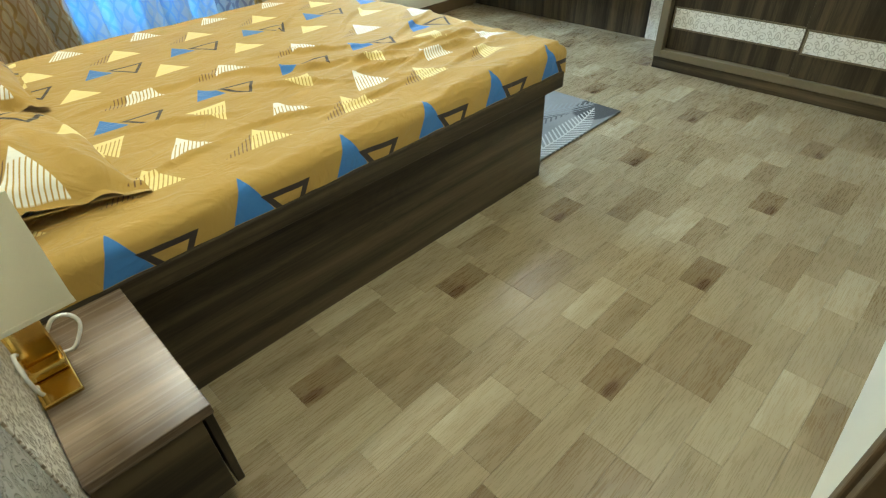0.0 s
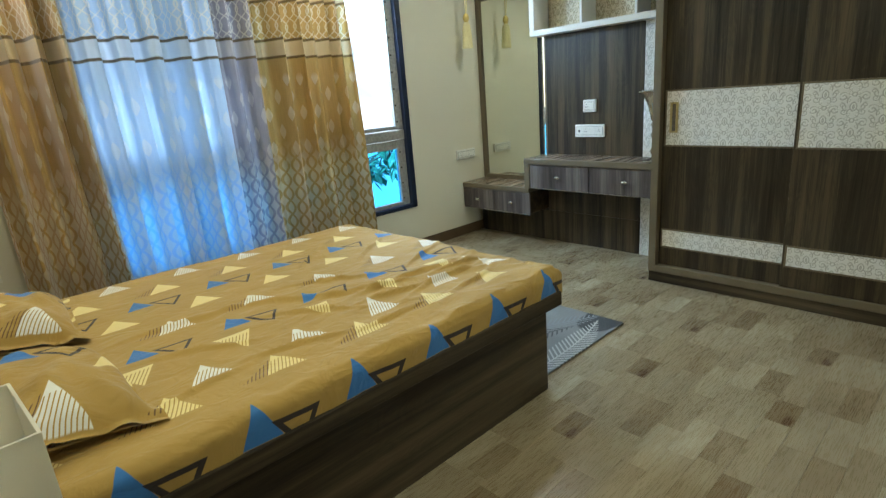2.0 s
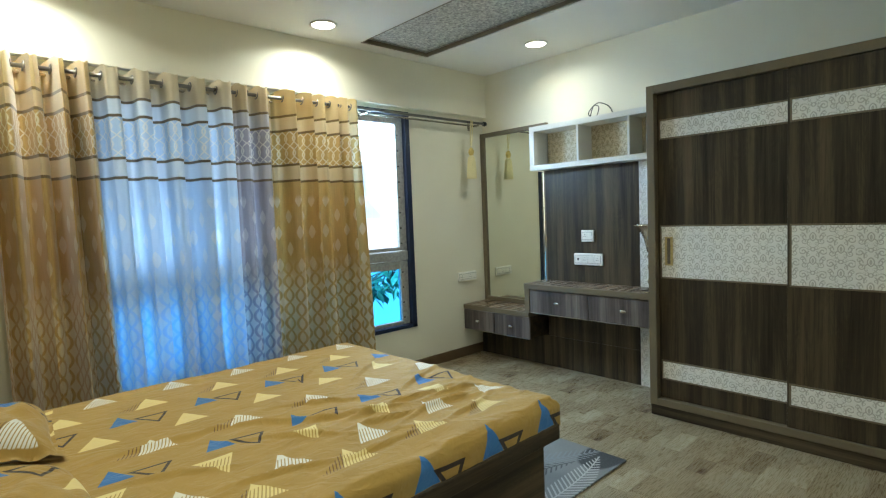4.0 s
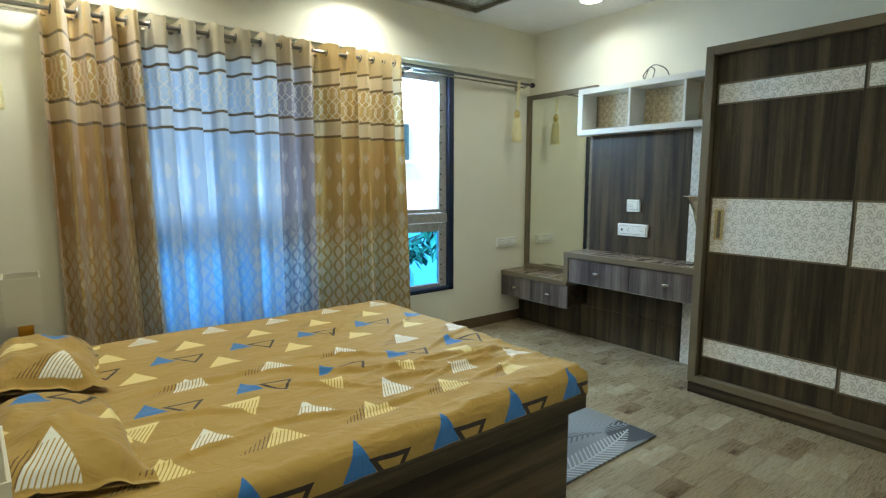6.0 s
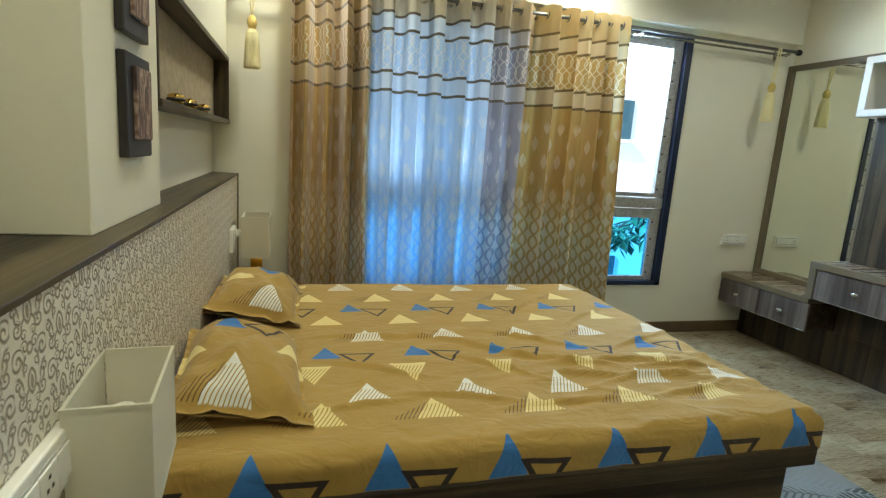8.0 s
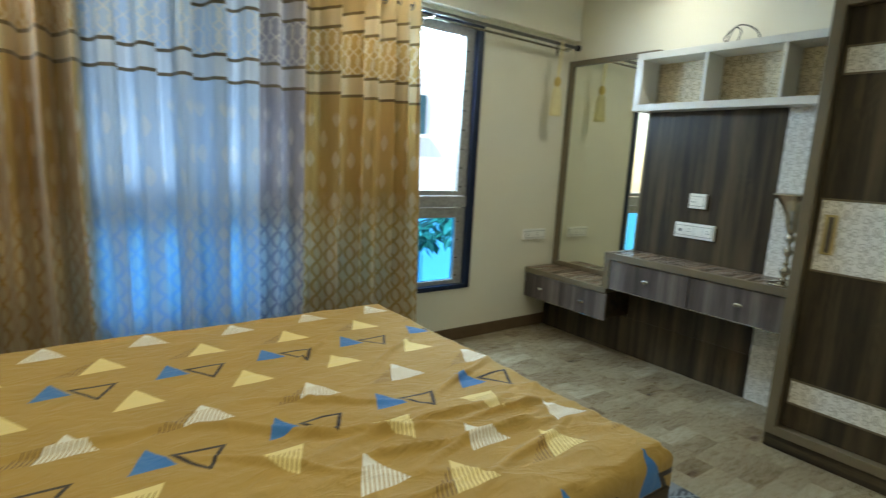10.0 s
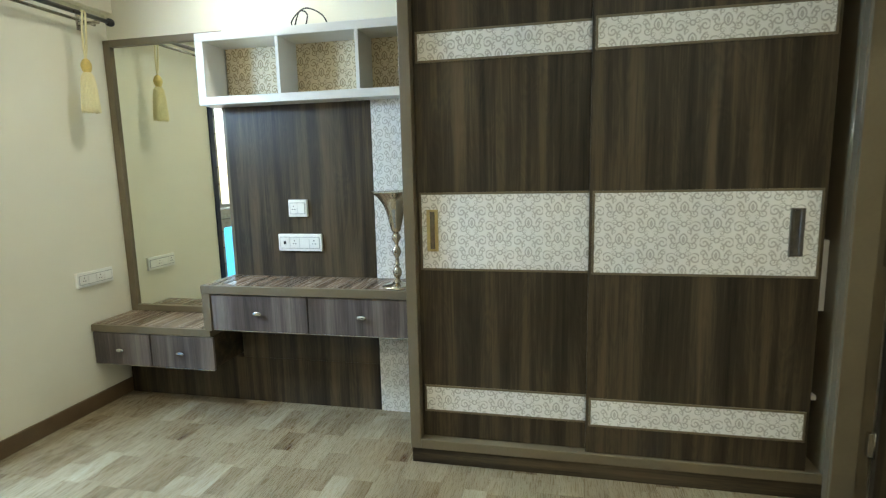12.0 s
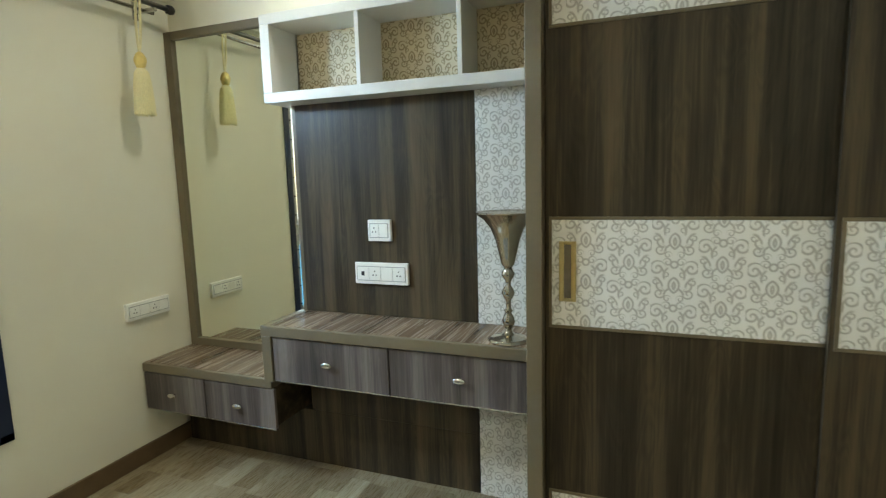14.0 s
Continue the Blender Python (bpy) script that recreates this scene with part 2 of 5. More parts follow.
def plank_material():
    """Printed wood strips: one tone a strip, with grain along x and a few knots."""
    n = Nodes("vinyl wood strip", 0.24)
    co = n.coords("Object")
    rnd = n.random()
    off = n.join(n.math("MULTIPLY", rnd, 17.0), n.math("MULTIPLY", rnd, 9.0), 0.0)
    add = n.t.nodes.new("ShaderNodeVectorMath")
    n.t.links.new(co, add.inputs[0]), n.t.links.new(off, add.inputs[1])
    v = n.mapping(add.outputs[0], scale=(0.20, 1, 1))
    swell = n.noise(v, 7.0, 2, 0.5, 0.6)
    ring = n.math("ADD", n.math("MULTIPLY", n.math("SINE", n.math("MULTIPLY", swell, 34.0)), 0.5), 0.5)
    ring = n.math("POWER", ring, 2.0)
    cloud = n.noise(v, 8.0, 3, 0.5, 1.0)
    grain = n.noise(n.mapping(add.outputs[0], scale=(0.05, 1, 1)), 240.0, 3, 0.6)
    attr = n.t.nodes.new("ShaderNodeAttribute")
    attr.attribute_name = "tone"
    tone = attr.outputs["Fac"]
    f = n.math("ADD", n.math("MULTIPLY", tone, 0.46), n.math("ADD", n.math("MULTIPLY", cloud, 0.32), n.math("ADD", n.math("MULTIPLY", ring, -0.05), n.math("MULTIPLY", grain, 0.045))))
    p = n.xyz(co)
    k = n.math("ADD", n.math("POWER", n.math("DIVIDE", n.math("SUBTRACT", p[0], 0.035), 0.035), 2.0), n.math("POWER", n.math("DIVIDE", n.math("SUBTRACT", p[1], 0.026), 0.014), 2.0))
    knot = n.math("MULTIPLY", n.math("POWER", 2.72, n.math("MULTIPLY", k, -1.0)), n.band(tone, 0.05, 0.28, 0.01))
    f = n.math("SUBTRACT", n.math("ADD", f, 0.03), n.math("MULTIPLY", knot, 0.45))
    n.color(n.ramp(f, [(0.10, (0.086, 0.048, 0.021)), (0.34, (0.182, 0.134, 0.073)), (0.54, (0.282, 0.234, 0.148)), (0.72, (0.400, 0.352, 0.247))]))
    n.set("Roughness", n.math("ADD", n.math("MULTIPLY", grain, 0.16), 0.20))
    n.bump(grain, 0.06, 0.001)
    return n.mat


def triangle(n, du, dv, a, b, c):
    """1 inside the triangle a b c (counter-clockwise, metres)."""
    vec, low = n.join(du, dv, 1.0), None
    for (x0, y0), (x1, y1) in ((a, b), (b, c), (c, a)):
        ex, ey = x1 - x0, y1 - y0
        size = math.hypot(ex, ey)
        d = n.t.nodes.new("ShaderNodeVectorMath")
        d.operation = "DOT_PRODUCT"
        n.t.links.new(vec, d.inputs[0])
        d.inputs[1].default_value = (-ey / size, ex / size, (ey * x0 - ex * y0) / size)
        low = d.outputs["Value"] if low is None else n.math("MINIMUM", low, d.outputs["Value"])
    return low


def sheet_material():
    """Mustard cotton printed with rows of triangles, in metres along u and v."""
    n = Nodes("printed mustard cotton", 0.8)
    uv = n.xyz(n.coords("UV"))
    u, v = uv[0], uv[1]
    cloth = n.noise(n.coords(), 7.0, 4)
    weave = n.noise(n.coords(), 520.0, 2)
    col = n.mix(cloth, (0.367, 0.230, 0.050), (0.445, 0.286, 0.068))
    col = n.mix(n.math("MULTIPLY", weave, 0.35), col, (0.31, 0.175, 0.028))
    ink = {"blue": (0.030, 0.165, 0.45), "white": (0.74, 0.74, 0.68), "cream": (0.74, 0.62, 0.27), "dark": (0.022, 0.013, 0.010), "brown": (0.14, 0.075, 0.022)}

    def near(u0):
        s = n.math("ADD", n.math("SUBTRACT", u, u0 - 0.1725 - 3.45), 0.0)
        return n.math("SUBTRACT", n.math("MODULO", s, 0.345), 0.1725)

    def lay(mask, color):
        nonlocal col
        col = n.mix(mask, col, color)

    def inside(low):
        return n.band(low, 0.0, 9.0, 0.0012)

    def stripes(du, dv, lean, pitch):
        s = n.math("ADD", n.math("MULTIPLY", dv, -0.42), n.math("MULTIPLY", du, lean))
        return n.band(n.math("FRACT", n.math("DIVIDE", n.math("ADD", s, 5.0), pitch)), 0.0, 0.32, 0.06)

    def up(row, u0, kind, striped, brown, flip):
        du, dv = near(u0), n.math("SUBTRACT", v, row)
        if flip:
            low = triangle(n, du, dv, (-0.072, 0.062), (0.006, -0.080), (0.072, 0.062))
        else:
            low = triangle(n, du, dv, (-0.072, -0.052), (0.072, -0.052), (0.004, 0.082))
        on = inside(low)
        if striped:
            gap = n.math("MULTIPLY", stripes(du, dv, 0.9, 0.0118), n.band(dv, -9.0, 0.040))
            on = n.math("MULTIPLY", on, n.math("SUBTRACT", 1.0, gap))
        if brown:
            side = inside(triangle(n, du, dv, (-0.150, -0.045), (-0.066, -0.050), (-0.010, 0.062)))
            lay(n.math("MULTIPLY", side, stripes(du, dv, 0.9, 0.0118)), ink["brown"])
        lay(on, ink[kind])

    def blue(row, u0, grow):
        du, dv = near(u0), n.math("SUBTRACT", v, row)
        lay(inside(triangle(n, du, dv, (-0.054 * grow, -0.042 * grow), (0.056 * grow, -0.042 * grow), (0.0, 0.075 * grow))), ink["blue"])
        du2 = near(u0 + 0.114)
        low = triangle(n, du2, dv, (-0.072 * grow, 0.005), (0.006, -0.118 * grow), (0.072 * grow, -0.002))
        lay(n.band(low, 0.0, 0.0115 if grow == 1.0 else 0.018, 0.001), ink["dark"])

    up(3.15, 0.662, "white", True, False, False)
    up(2.945, 0.490, "cream", False, True, False)
    blue(2.775, 0.683, 1.0)
    up(2.600, 0.560, "cream", False, False, False)
    up(2.385, 0.712, "white", True, True, False)
    blue(2.200, 0.538, 1.0)
    up(2.026, 0.482, "cream", True, False, True)
    up(1.858, 0.655, "white", True, False, False)
    up(1.728, 0.845, "cream", True, True, False)
    blue(1.478, 0.320, 1.12)
    up(1.28, 0.482, "cream", True, False, True)
    n.color(col)
    n.set("Sheen Weight", 0.15)
    crease = n.noise(n.mapping(n.coords(), scale=(1, 1.7, 1), rot=(0, 0, 0.4)), 9.0, 3, 0.5, 0.8)
    ridge = n.math("ABSOLUTE", n.math("SUBTRACT", crease, 0.5))
    n.bump(n.math("ADD", n.math("MULTIPLY", ridge, -4.5), n.math("MULTIPLY", weave, 0.12)), 0.36, 0.010)
    return n.mat


def curtain_material(name, inks, through_light):
    """Satin curtain: two pairs of brown lines near the top, lattice between them, drops below, ogees towards the hem."""
    n = Nodes(name, 0.30, 0.55 if through_light < 0.2 else 0.0)
    uv = n.xyz(n.coords("UV"))
    u, z = uv[0], uv[1]
    ground, deep, motif, line = inks
    silk = n.noise(n.mapping(n.coords(), scale=(1, 1, 0.05)), 160.0, 3)
    col = n.mix(silk, deep, ground)
    top = n.band(z, 1.86, 2.11, 0.004)
    wave = n.math("MULTIPLY", n.math("SINE", n.math("MULTIPLY", z, 2 * math.pi / 0.21)), 0.046)
    d1 = n.math("ABSOLUTE", n.math("SUBTRACT", n.math("PINGPONG", n.math("ADD", u, wave), 0.072), 0.036))
    d2 = n.math("ABSOLUTE", n.math("SUBTRACT", n.math("PINGPONG", n.math("SUBTRACT", u, wave), 0.072), 0.036))
    lattice = n.math("MAXIMUM", n.band(d1, -1.0, 0.0065, 0.0025), n.band(d2, -1.0, 0.0065, 0.003))
    col = n.mix(n.math("MULTIPLY", lattice, top), col, motif)
    pale = n.math("MAXIMUM", n.band(z, 2.118, 2.205, 0.003), n.band(z, 1.75, 1.85, 0.003))
    col = n.mix(n.math("MULTIPLY", pale, 0.5), col, motif)
    # drops
    cu = n.math("SUBTRACT", n.math("MODULO", n.math("ADD", u, 8.0), 0.100), 0.050)
    shift = n.math("MULTIPLY", n.math("MODULO", n.math("FLOOR", n.math("DIVIDE", n.math("ADD", u, 8.0), 0.100)), 2.0), 0.12)
    cz = n.math("SUBTRACT", n.math("MODULO", n.math("ADD", n.math("ADD", z, shift), 8.0), 0.24), 0.12)
    r = n.math("ADD", n.math("ABSOLUTE", n.math("DIVIDE", cu, 0.031)), n.math("POWER", n.math("ABSOLUTE", n.math("DIVIDE", cz, 0.054)), 1.6))
    drops = n.math("MULTIPLY", n.band(r, -1.0, 1.0, 0.06), n.band(z, 1.02, 1.62, 0.02))
    col = n.mix(n.math("MULTIPLY", drops, 0.62), col, motif)
    # ogees
    w2 = n.math("MULTIPLY", n.math("SINE", n.math("MULTIPLY", z, 2 * math.pi / 0.21)), 0.040)
    o1 = n.math("ABSOLUTE", n.math("SUBTRACT", n.math("PINGPONG", n.math("ADD", u, w2), 0.110), 0.055))
    o2 = n.math("ABSOLUTE", n.math("SUBTRACT", n.math("PINGPONG", n.math("SUBTRACT", u, w2), 0.110), 0.055))
    ogee = n.math("SUBTRACT", 1.0, n.math("MAXIMUM", n.band(o1, -1.0, 0.013, 0.004), n.band(o2, -1.0, 0.013, 0.004)))
    col = n.mix(n.math("MULTIPLY", n.math("MULTIPLY", ogee, n.band(z, -1.0, 1.06, 0.12)), 0.86), col, motif)
    for lo, hi in ((2.205, 2.222), (2.100, 2.117), (1.850, 1.867), (1.735, 1.752)):
        col = n.mix(n.band(z, lo, hi, 0.002), col, line)
    col = n.mix(n.math("MULTIPLY", n.band(z, 2.222, 3.0, 0.002), 0.8), col, (0.66, 0.52, 0.28))
    n.color(col)
    n.set("Sheen Weight", 0.3)
    n.bump(silk, 0.15, 0.001)
    trans = n.t.nodes.new("ShaderNodeBsdfTranslucent")
    n.put(trans.inputs[0], col)
    mixer = n.t.nodes.new("ShaderNodeMixShader")
    mixer.inputs[0].default_value = through_light
    n.t.links.new(n.bsdf.outputs[0], mixer.inputs[1]), n.t.links.new(trans.outputs[0], mixer.inputs[2])
    n.t.links.new(mixer.outputs[0], n.t.nodes["Material Output"].inputs[0])
    return n.mat


def rug_material():
    """Pale grey pile printed with palm fronds and one dark corner."""
    n = Nodes("grey frond print rug", 0.9)
    co = n.coords()
    x = n.xyz(co)
    speck = n.noise(co, 260, 3)
    cloud = n.noise(co, 5.0, 3)
    col = n.mix(cloud, (0.155, 0.165, 0.170), (0.25, 0.26, 0.262))
    col = n.mix(n.math("MULTIPLY", speck, 0.5), col, (0.15, 0.16, 0.17))
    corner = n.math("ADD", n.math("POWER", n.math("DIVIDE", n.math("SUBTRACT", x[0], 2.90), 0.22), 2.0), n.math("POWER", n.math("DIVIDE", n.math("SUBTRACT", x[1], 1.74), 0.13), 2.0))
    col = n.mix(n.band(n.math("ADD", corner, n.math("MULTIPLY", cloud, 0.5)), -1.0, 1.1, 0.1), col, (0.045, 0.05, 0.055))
    fronds = (
        (2.45, 1.685, 0.06, 0.42, 0.085, (0.42, 0.43, 0.43)),
        (2.40, 1.93, 2.90, 0.34, 0.060, (0.075, 0.08, 0.085)),
        (2.72, 1.90, -0.55, 0.26, 0.070, (0.20, 0.22, 0.24)),
        (2.30, 2.20, 0.35, 0.34, 0.080, (0.40, 0.42, 0.42)),
        (2.68, 2.35, 2.2, 0.32, 0.080, (0.12, 0.13, 0.14)),
        (2.40, 2.62, 0.2, 0.36, 0.085, (0.42, 0.43, 0.42)),
    )
    for cx, cy, ang, size, wide, tint in fronds:
        dx, dy = n.math("SUBTRACT", x[0], cx), n.math("SUBTRACT", x[1], cy)
        along = n.math("ADD", n.math("MULTIPLY", dx, math.cos(ang)), n.math("MULTIPLY", dy, math.sin(ang)))
        side = n.math("SUBTRACT", n.math("MULTIPLY", dy, math.cos(ang)), n.math("MULTIPLY", dx, math.sin(ang)))
        bow = n.math("MULTIPLY", n.math("MULTIPLY", along, along), 0.25)
        across = n.math("ABSOLUTE", n.math("SUBTRACT", side, bow))
        width = n.math("SUBTRACT", wide, n.math("MULTIPLY", n.math("MULTIPLY", along, along), wide / size / size))
        body = n.band(n.math("SUBTRACT", width, across), 0.0, 9.0, 0.005)
        ribs = n.band(n.math("FRACT", n.math("DIVIDE", n.math("ADD", n.math("SUBTRACT", along, n.math("MULTIPLY", across, 0.9)), 6.0), 0.034)), 0.0, 0.38, 0.06)
        stem = n.band(across, -1.0, 0.004, 0.001)
        col = n.mix(n.math("MULTIPLY", body, n.math("MAXIMUM", ribs, stem)), col, tint)
    n.color(col)
    n.bump(speck, 0.7, 0.004)
    return n.mat


def foliage_material():
    n = Nodes("broad green leaves", 0.45)
    n.color(n.ramp(n.random(), [(0.0, (0.030, 0.11, 0.060)), (1.0, (0.08, 0.20, 0.10))]))
    n.set("Subsurface Weight", 0.0)
    return n.mat


M_MIRROR, M_GLASS, M_SHADE, M_LIT, M_ART = mirror_material(), glass_material("window glass", (0.95, 0.98, 1.0)), lampshade_material(), light_material(), art_material()
M_BLUEGLASS = glass_material("blue film glass", (0.07, 0.50, 1.0))
M_PLANK, M_SHEET, M_RUG, M_LEAF = plank_material(), sheet_material(), rug_material(), foliage_material()
M_GOLD = curtain_material("gold satin curtain", ((0.74, 0.52, 0.20), (0.54, 0.36, 0.125), (0.88, 0.80, 0.61), (0.20, 0.135, 0.05)), 0.14)
# Same cloth as the gold one; blue and mauve paint in daylight behind it.
M_BACKLIT = curtain_material("curtain tinted blue for daylight", ((0.68, 0.80, 0.92), (0.55, 0.73, 0.92), (0.86, 0.88, 0.88), (0.17, 0.13, 0.08)), 0.62)
M_PARTLIT = curtain_material("curtain tinted mauve for partial daylight", ((0.44, 0.42, 0.46), (0.34, 0.33, 0.39), (0.74, 0.71, 0.66), (0.18, 0.13, 0.07)), 0.36)
M_BARK = plain("bark", (0.10, 0.07, 0.045), 0.9, vary=0.4, scale=30, bump=0.6)
# White facade coloured bluish: the tint stands in for blue skylight.
M_FACADE = plain("white facade with skylight tint", (0.70, 0.78, 0.86), 0.8, vary=0.05, scale=2)
M_FARGLASS = plain("dark far window glass", (0.02, 0.075, 0.10), 0.5)
M_GROUND = plain("pale paving", (0.42, 0.40, 0.36), 0.9, vary=0.2, scale=3)

# ---- mesh helpers ----


def box(bm, lo, hi, bevel=0.0, segs=2):
    """A box from corner lo to corner hi, with rounded edges, added to bm."""
    b = bmesh.new()
    bmesh.ops.create_cube(b, size=1.0)
    size = [hi[k] - lo[k] for k in range(3)]
    for v in b.verts:
        v.co = Vector([(lo[k] + hi[k]) / 2 + v.co[k] * size[k] for k in range(3)])
    if bevel:
        bmesh.ops.bevel(b, geom=b.edges[:], offset=min(bevel, 0.45 * min(size)), segments=segs, profile=0.5, affect="EDGES")
    return merge(bm, b)


def merge(bm, b):
    me = bpy.data.meshes.new("scrap")
    b.to_mesh(me)
    b.free()
    bm.from_mesh(me)
    bpy.data.meshes.remove(me)
    return bm


def boxed(lo, hi, bevel=0.003, segs=2):
    return box(bmesh.new(), lo, hi, bevel, segs)


def lathe(profile, at, steps=32):
    """A turned body from (radius, height) pairs about the upright through at."""
    bm = bmesh.new()
    rings = []
    for r, h in profile:
        rings.append([bm.verts.new((at[0] + r * math.cos(2 * math.pi * k / steps), at[1] + r * math.sin(2 * math.pi * k / steps), at[2] + h)) for k in range(steps)])
    for a, b in zip(rings, rings[1:]):
        for k in range(steps):
            bm.faces.new((a[k], a[(k + 1) % steps], b[(k + 1) % steps], b[k]))
    bm.faces.new(rings[0][::-1]), bm.faces.new(rings[-1])
    for f in bm.faces:
        f.smooth = True
    return bm


def tube(bm, pts, radius, steps=8):
    """A round tube through pts."""
    pts = [Vector(p) for p in pts]
    rings, side = [], None
    for k, p in enumerate(pts):
        d = (pts[min(k + 1, len(pts) - 1)] - pts[max(k - 1, 0)]).normalized()
        if side is None:
            side = d.orthogonal().normalized()
        side = (side - d * side.dot(d)).normalized()
        other = d.cross(side)
        rings.append([bm.verts.new(p + radius * (math.cos(2 * math.pi * j / steps) * side + math.sin(2 * math.pi * j / steps) * other)) for j in range(steps)])
    for a, b in zip(rings, rings[1:]):
        for j in range(steps):
            bm.faces.new((a[j], a[(j + 1) % steps], b[(j + 1) % steps], b[j])).smooth = True
    bm.faces.new(rings[0][::-1]), bm.faces.new(rings[-1])
    return bm


def curve_points(ctrl, n=40):
    """A smooth line through control points (Catmull-Rom)."""
    c = [Vector(p) for p in ctrl]
    c = [c[0]] + c + [c[-1]]
    out = []
    for k in range(1, len(c) - 2):
        for j in range(n // (len(c) - 3)):
            t = j / (n // (len(c) - 3))
            a, b, d, e = c[k - 1], c[k], c[k + 1], c[k + 2]
            out.append(0.5 * (2 * b + (d - a) * t + (2 * a - 5 * b + 4 * d - e) * t * t + (3 * b - a - 3 * d + e) * t ** 3))
    return out + [c[-2]]


def home(ob):
    """The world place of a thing or part, by its own and its parents' locations."""
    at = Vector(ob.location)
    while ob.parent:
        ob = ob.parent
        at += ob.location
    return at


def mesh_of(name, bm, material):
    bmesh.ops.recalc_face_normals(bm, faces=bm.faces[:])
    me = bpy.data.meshes.new(name)
    bm.to_mesh(me)
    bm.free()
    me.materials.append(material)
    return me


def part(name, bm, material, parent, label=""):
    """One mesh object under a thing or a part; bm is in world metres."""
    bmesh.ops.translate(bm, verts=bm.verts[:], vec=-home(parent))
    ob = new(name, mesh_of(name, bm, material))
    ob.parent = parent
    return tagged(ob, label)


def thing(name, at, label, category, group="", kind=""):
    ob = new(name)
    ob.empty_display_size = 0.1
    ob.location = at
    return tagged(ob, label, category, group, kind)


def solid(name, bm, material, label, category="", group="", kind=""):
    """A thing that is one mesh, in world metres."""
    return tagged(new(name, mesh_of(name, bm, material)), label, category, group, kind)


# ---- the plan ----
WEST, EAST, NORTH, SOUTH, TOP = -0.30, 4.345, 3.945, 0.11, 2.85
BEAM_Y, BEAM_Z = 3.885, 2.425
WIN_L, WIN_R, WIN_B, WIN_T = 0.80, 3.352, 0.415, 2.395
D1_L, D1_R, D_TOP = -0.05, 0.95, 2.05
D2_L, D2_R = 2.80, 3.655

# ---- structure ----
bm = bmesh.new()
box(bm, (-0.55, NORTH, 0), (WIN_L, 4.20, 2.95))
box(bm, (WIN_R, NORTH, 0), (4.60, 4.20, 2.95))
box(bm, (WIN_L, NORTH, 0), (WIN_R, 4.20, WIN_B))
box(bm, (WIN_L, NORTH, WIN_T), (WIN_R, 4.20, 2.95))
solid("wall_north", bm, M_WALL, "cream painted wall with a wide window opening", "wall", kind="structure")
solid("beam", boxed((WEST, BEAM_Y, BEAM_Z), (EAST, NORTH, TOP), 0.004), M_WALL, "cream painted beam above the window and curtains", "beam", kind="structure")
solid("wall_east", boxed((EAST, -0.55, 0), (4.60, NORTH, 2.95), 0), M_WALL, "cream painted wall behind dresser and wardrobe", "wall", kind="structure")
bm = bmesh.new()
box(bm, (-0.55, -0.14, 0), (D1_L, SOUTH, 2.95))
box(bm, (D1_L, -0.14, D_TOP), (D1_R, SOUTH, 2.95))
box(bm, (D1_R, -0.14, 0), (D2_L, SOUTH, 2.95))
box(bm, (D2_L, -0.16, D_TOP + 0.06), (D2_R + 0.045, 0.02, 2.95))
box(bm, (D2_R + 0.045, -0.16, 0), (EAST, -0.045, 2.95))
solid("wall_south", bm, M_WALL, "cream painted wall with two doorways", "wall", kind="structure")
solid("wall_west", boxed((-0.55, -1.6, 0), (WEST, NORTH, 2.95), 0), M_WALL, "cream painted wall behind the bed head", "wall", kind="structure")
solid("pillar", boxed((WEST, 1.535, 1.156), (0.004, 2.14, TOP), 0.003), M_WALL, "cream painted square pillar above the bed ledge", "pillar", kind="structure")
bm = bmesh.new()
box(bm, (WEST, 2.14, 1.86), (0.0, NORTH, TOP))
box(bm, (WEST, 2.14, 1.156), (-0.09, NORTH, 1.86))
solid("niche_head", bm, M_WALL, "cream painted wall above the open niche", "wall", kind="structure")
# hall and side room behind the doorways
bm = bmesh.new()
box(bm, (-0.55, -1.6, 0), (2.55, -1.5, 2.95))
box(bm, (2.30, -1.5, 0), (2.40, -0.14, 2.95))
box(bm, (2.55, -1.6, 0), (4.60, -1.5, 2.95))
box(bm, (4.50, -1.5, 0), (4.60, -0.34, 2.95))
solid("wall_hall", bm, M_WALL, "cream painted walls beyond the doorways", "wall", kind="structure")
bm = bmesh.new()
TRAY = (2.72, 0.75, 3.44, 3.75)
box(bm, (-0.55, -1.6, TOP), (TRAY[0], 4.2, 2.95))
box(bm, (TRAY[2], -1.6, TOP), (4.60, 4.2, 2.95))
box(bm, (TRAY[0], TRAY[3], TOP), (TRAY[2], 4.2, 2.95))
box(bm, (TRAY[0], -1.6, TOP), (TRAY[2], TRAY[1], 2.95))
solid("ceiling", bm, M_CEIL, "white painted ceiling with a sunk panel", "ceiling", kind="structure")
solid("ceiling_panel", boxed((TRAY[0], TRAY[1], 2.90), (TRAY[2], TRAY[3], 2.94), 0), M_TRAY, "grey rough textured sunk ceiling panel", "ceiling", kind="structure")
bm = bmesh.new()
for x in (TRAY[0] + 0.006, TRAY[2] - 0.024):
    box(bm, (x, TRAY[1], TOP + 0.006), (x + 0.018, TRAY[3], TOP + 0.036))
box(bm, (TRAY[0], TRAY[3] - 0.024, TOP + 0.006), (TRAY[2], TRAY[3] - 0.006, TOP + 0.036))
solid("trim", bm, M_OLIVE, "dark wooden edging of the sunk ceiling panel", "trim", kind="structure")
solid("baseboard", boxed((WEST, NORTH - 0.014, 0), (EAST, NORTH, 0.095), 0.003), M_BASE, "brown skirting along the window wall", "skirting", kind="structure")
solid("ground", boxed((-60, 4.2, -3.2), (60, 400, -3.1), 0), M_GROUND, "pale paved ground far below the window", "ground", kind="structure")

